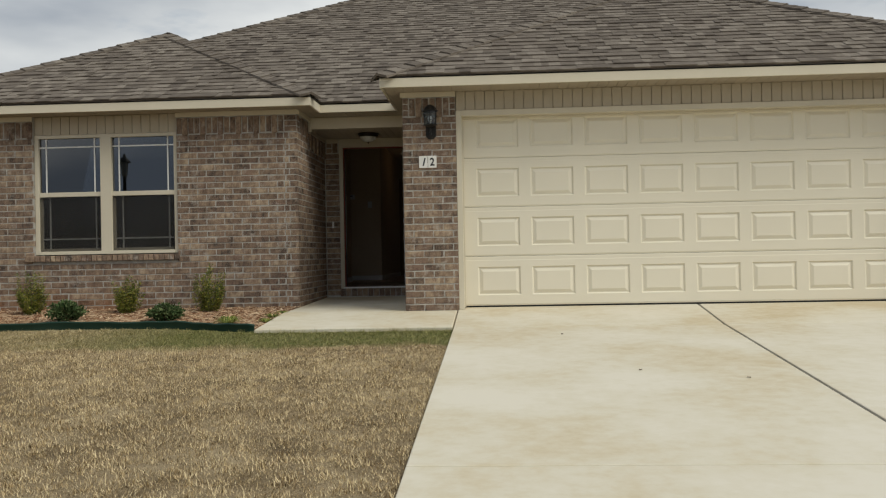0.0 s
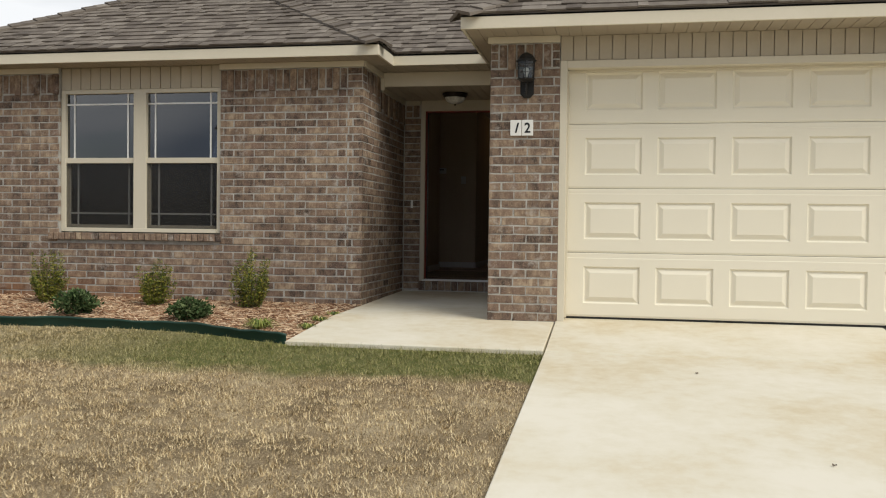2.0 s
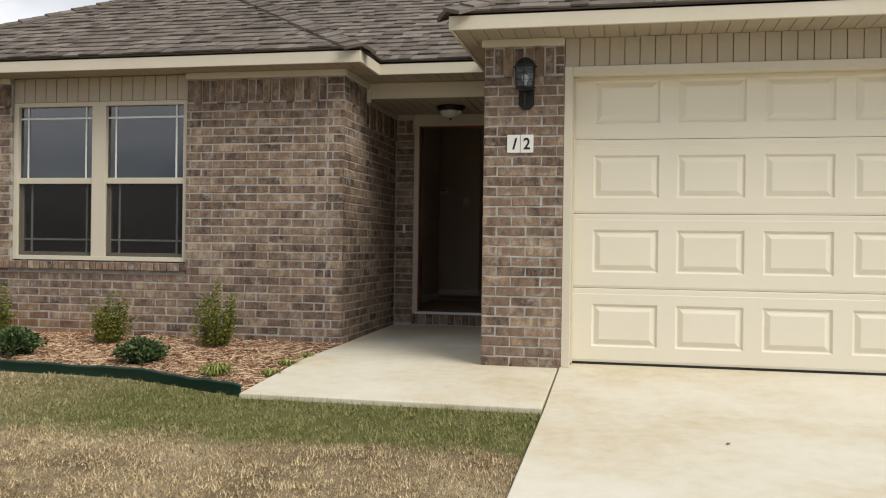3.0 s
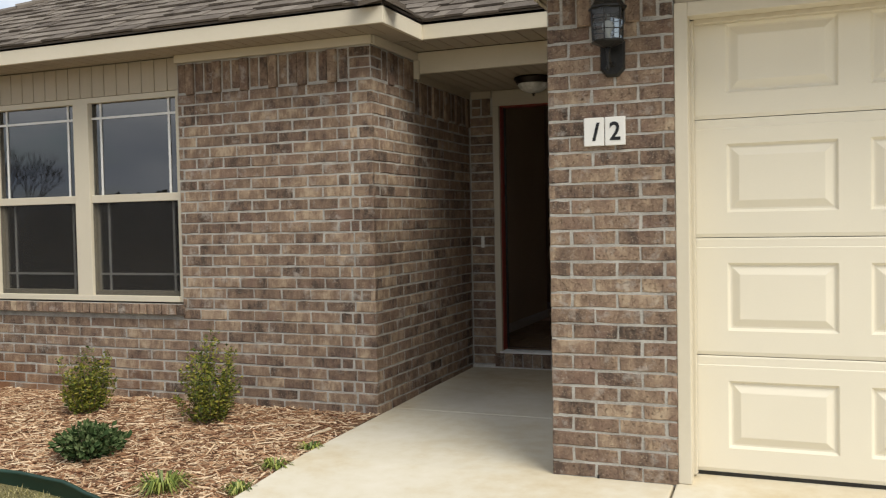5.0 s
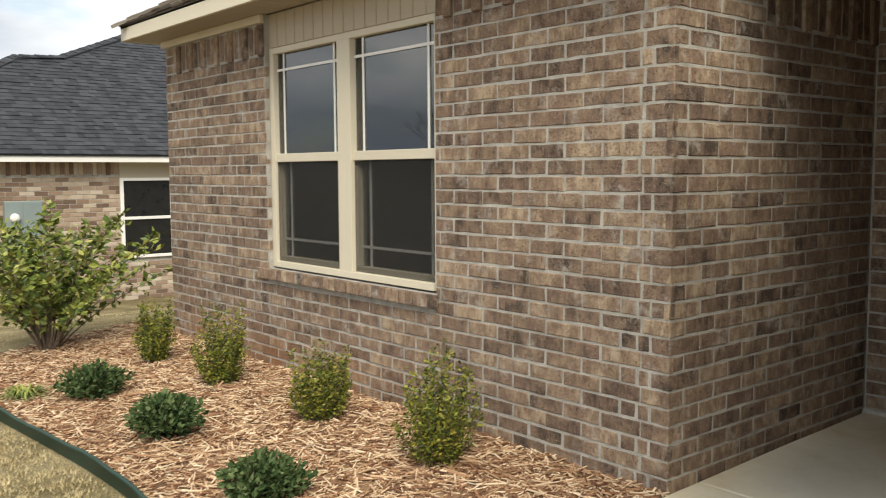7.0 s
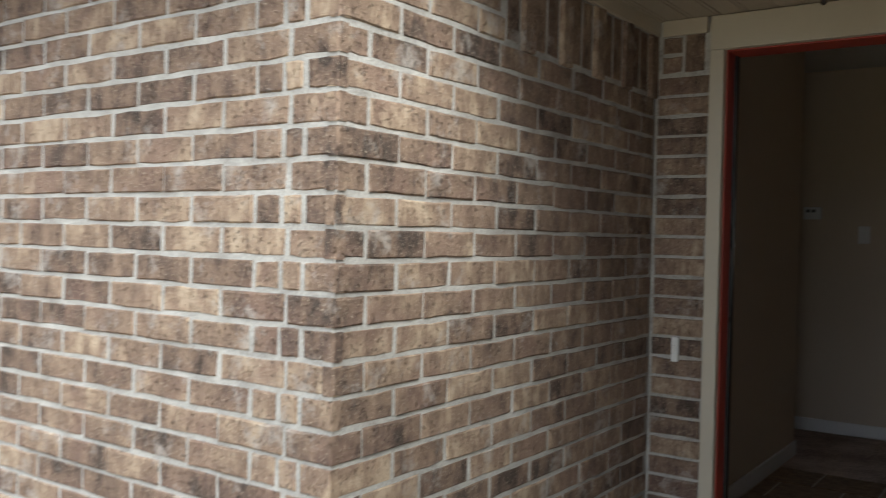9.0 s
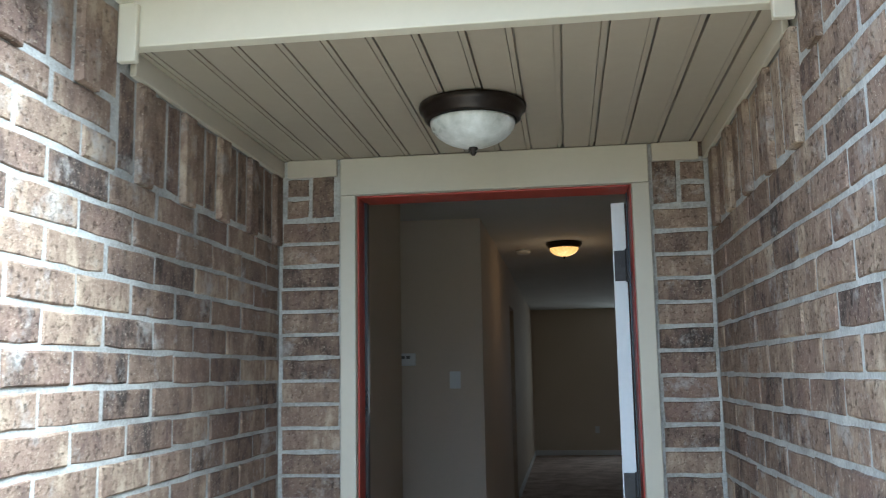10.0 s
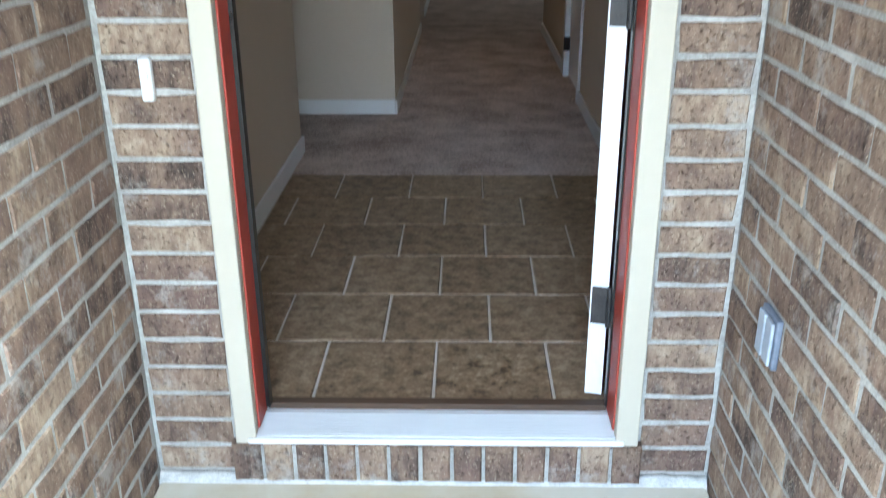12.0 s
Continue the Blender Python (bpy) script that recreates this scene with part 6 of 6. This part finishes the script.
def post_lamp(x, y, height):
    """A street post lamp: fluted base, slim pole, lantern cage under a wide hat."""
    z = ground_z(x, y)
    t = tagged(empty("street_lamp", x, y, z - 0.02), "black post lamp with a hatted lantern on the lawn", "street lamp")
    part("base", lathe(bmesh.new(), [(0.16, 0.0), (0.16, 0.12), (0.11, 0.2), (0.09, 0.5), (0.07, 0.56)], 0, 0, 0, 16), M_IRON, t, "", True)
    part("pole", lathe(bmesh.new(), [(0.062, 0.55), (0.05, height - 0.8), (0.07, height - 0.78), (0.045, height - 0.72)], 0, 0, 0, 14), M_IRON, t, "", True)
    part("lantern", lathe(bmesh.new(), [(0.05, height - 0.74), (0.1, height - 0.68), (0.13, height - 0.3), (0.13, height - 0.28)], 0, 0, 0, 8), M_SCREEN_GREY, t, "smoky lantern panes")
    part("hat", lathe(bmesh.new(), [(0.2, height - 0.28), (0.2, height - 0.265), (0.1, height - 0.14), (0.05, height - 0.08), (0.03, height)], 0, 0, 0, 18), M_IRON, t, "", True)


post_lamp(-11.9, -6.4, 5.3)


def far_woods():
    rng = np.random.default_rng(8)
    cs, outs = [], []
    for i in range(260):
        x, y = rng.uniform(-190, 90), rng.uniform(-150, -105)
        h = rng.uniform(4, 9) + 3.5 * noise.noise((x * 0.03, 0, 0))
        for j in range(46):
            a, b = rng.uniform(0, 6.283), rng.uniform(0, 1)
            rr = 2.6 * math.sqrt(rng.uniform(0, 1)) * (1 - 0.5 * b)
            cs.append((x + rr * math.cos(a), y + rr * math.sin(a), ground_z(x, y) + h * b))
            outs.append((math.cos(a), math.sin(a), 0.6))
    vs, fs = leaf_cloud(np.array(cs), np.array(outs), 1.5, rng, 0.4, 0.7)
    ob = link_mesh("far_woods", vs, fs, M_WOODS)
    tagged(ob, "distant brown winter woods along the horizon", "woods", "", "stuff")


far_woods()


# ---- dry leaves on the driveway ----
def dry_leaf(x, y, size, turn, seed):
    rng = random.Random(seed)
    bm = bmesh.new()
    ring = [(math.cos(a) * size * (0.5 if i % 2 else 1.0) * rng.uniform(0.8, 1.1), math.sin(a) * size * 0.6 * rng.uniform(0.7, 1.1), rng.uniform(0.002, 0.014)) for i, a in enumerate([k * math.pi / 5 for k in range(10)])]
    c = bm.verts.new((0, 0, 0.003))
    vs = [bm.verts.new(p) for p in ring]
    for i in range(10):
        bm.faces.new((c, vs[i], vs[(i + 1) % 10]))
    ob = part("dry_leaf", bm, M_STEM)
    ob.matrix_basis = pose(x, y, drive_z(y) + 0.001, 0, 0, turn)
    tagged(ob, "small curled dry brown leaf on the concrete", "leaf", "dry leaves on the driveway")


for i, (lx, ly) in enumerate(((0.95, 6.3), (0.55, 8.1), (1.6, 6.0))):
    dry_leaf(lx, ly, 0.013 + 0.004 * (i % 3), 50 * i, i)


# ---- pieces of walls, floors and roofs ----
pw.build(wall_wing)
pe.build(wall_entry_left)
pr.build(wall_entry_right)
pd.build(wall_door)
pp.build(wall_pier)
pf.build(wall_pier_far)
shingle_slope(roof_wing, wing_front, rank=lambda p: p.z).build(roof_wing, shingle_shape)
shingle_slope(roof_wing, wing_right, rank=lambda p: p.z, seed=3).build(roof_wing, shingle_shape)
shingle_slope(roof_garage, gar_front, rank=lambda p: p.x, seed=4).build(roof_garage, shingle_shape)
shingle_slope(roof_main, main_front, hidden=lambda p: wing_h(p.x, p.y) > p.z + 0.05 or garage_h(p.x, p.y) > p.z + 0.05, rank=lambda p: abs(p.x + 1.5) + p.z, seed=5).build(roof_main, shingle_shape)
place_caps(roof_wing, hip_caps(hip_caps([], (-2.17, 10.42, EAVE), AW), (-7.5, 10.42, EAVE), AW))
place_caps(roof_wing, hip_caps([], VW, AW))
place_caps(roof_garage, hip_caps(hip_caps([], (-1.23, 9.48, EAVE), AG), (5.83, 9.48, EAVE), AG))
place_caps(roof_main, hip_caps(hip_caps([], (-7.42, 11.0, EAVE), AM), (6.6, 11.0, EAVE), AM))

# entry floor tiles: rows across the hall in running bond
tp = Pieces("floor_tile", M_FLOOR_TILE)
TY = 12.618
for r in range(7):
    y0 = TY + 0.32 * r
    y1 = min(y0 + 0.32, 14.54)
    if y1 - y0 < 0.05:
        break
    s = -2.665 + (0.1585 if r % 2 else 0.0)
    while s < -0.95:
        a, b = max(s, -2.434), min(s + 0.311, -0.966)
        if b - a > 0.04:
            m = Matrix.Identity(4)
            m[1][1], m[1][2], m[2][1], m[2][2] = 0, 1, 1, 0
            m.translation = ((a + b) / 2, (y0 + y1) / 2, FLOOR)
            tp.add(m, b - a, y1 - y0 - 0.006, 0)
        s += 0.317
tp.build(floor_tile)

# neighbour's brick and shingles, far off
nbp = Pieces("brick", M_NB_BRICK, 0)
lay_bricks(nbp, (-15.5, 9.4, -0.75), (0, 1, 0), (1, 0, 0), 7.6, lambda z: [(0, 3.88), (4.82, 7.6)] if z > 1.3 else [(0, 7.6)], z_top=2.78, z_low=-9)
soldier_row(nbp, (-15.5, 9.4, 0), (0, 1, 0), (1, 0, 0), [(0, 3.88), (4.82, 7.6)], 2.79, 3.0)
nbp.rows = [(a, b, Matrix.Translation((0, 0, -0.78)) @ m, l, h) for a, b, m, l, h in nbp.rows]
nbp.build(nwall)
nsh = shingle_slope(nroof, nroof_poly, seed=9)
nsh.material, nsh.limit = M_NB_ROOF, 0
nsh.build(nroof, shingle_shape)
NB_HIP = [(-15.17, 8.9, 2.34), (-18.3, 12.4, 4.22), (-18.4, 13.25, 4.28), (-20.0, 15.6, 5.24), (-19.6, 19.6, 5.0)]
nb_cap = CAP.copy()
nb_cap.materials[0] = M_NB_ROOF
for ha, hb in zip(NB_HIP, NB_HIP[1:]):
    for m in hip_caps([], ha, hb):
        cap = new("hip_cap", nb_cap)
        cap.parent = nroof
        cap.matrix_basis = m
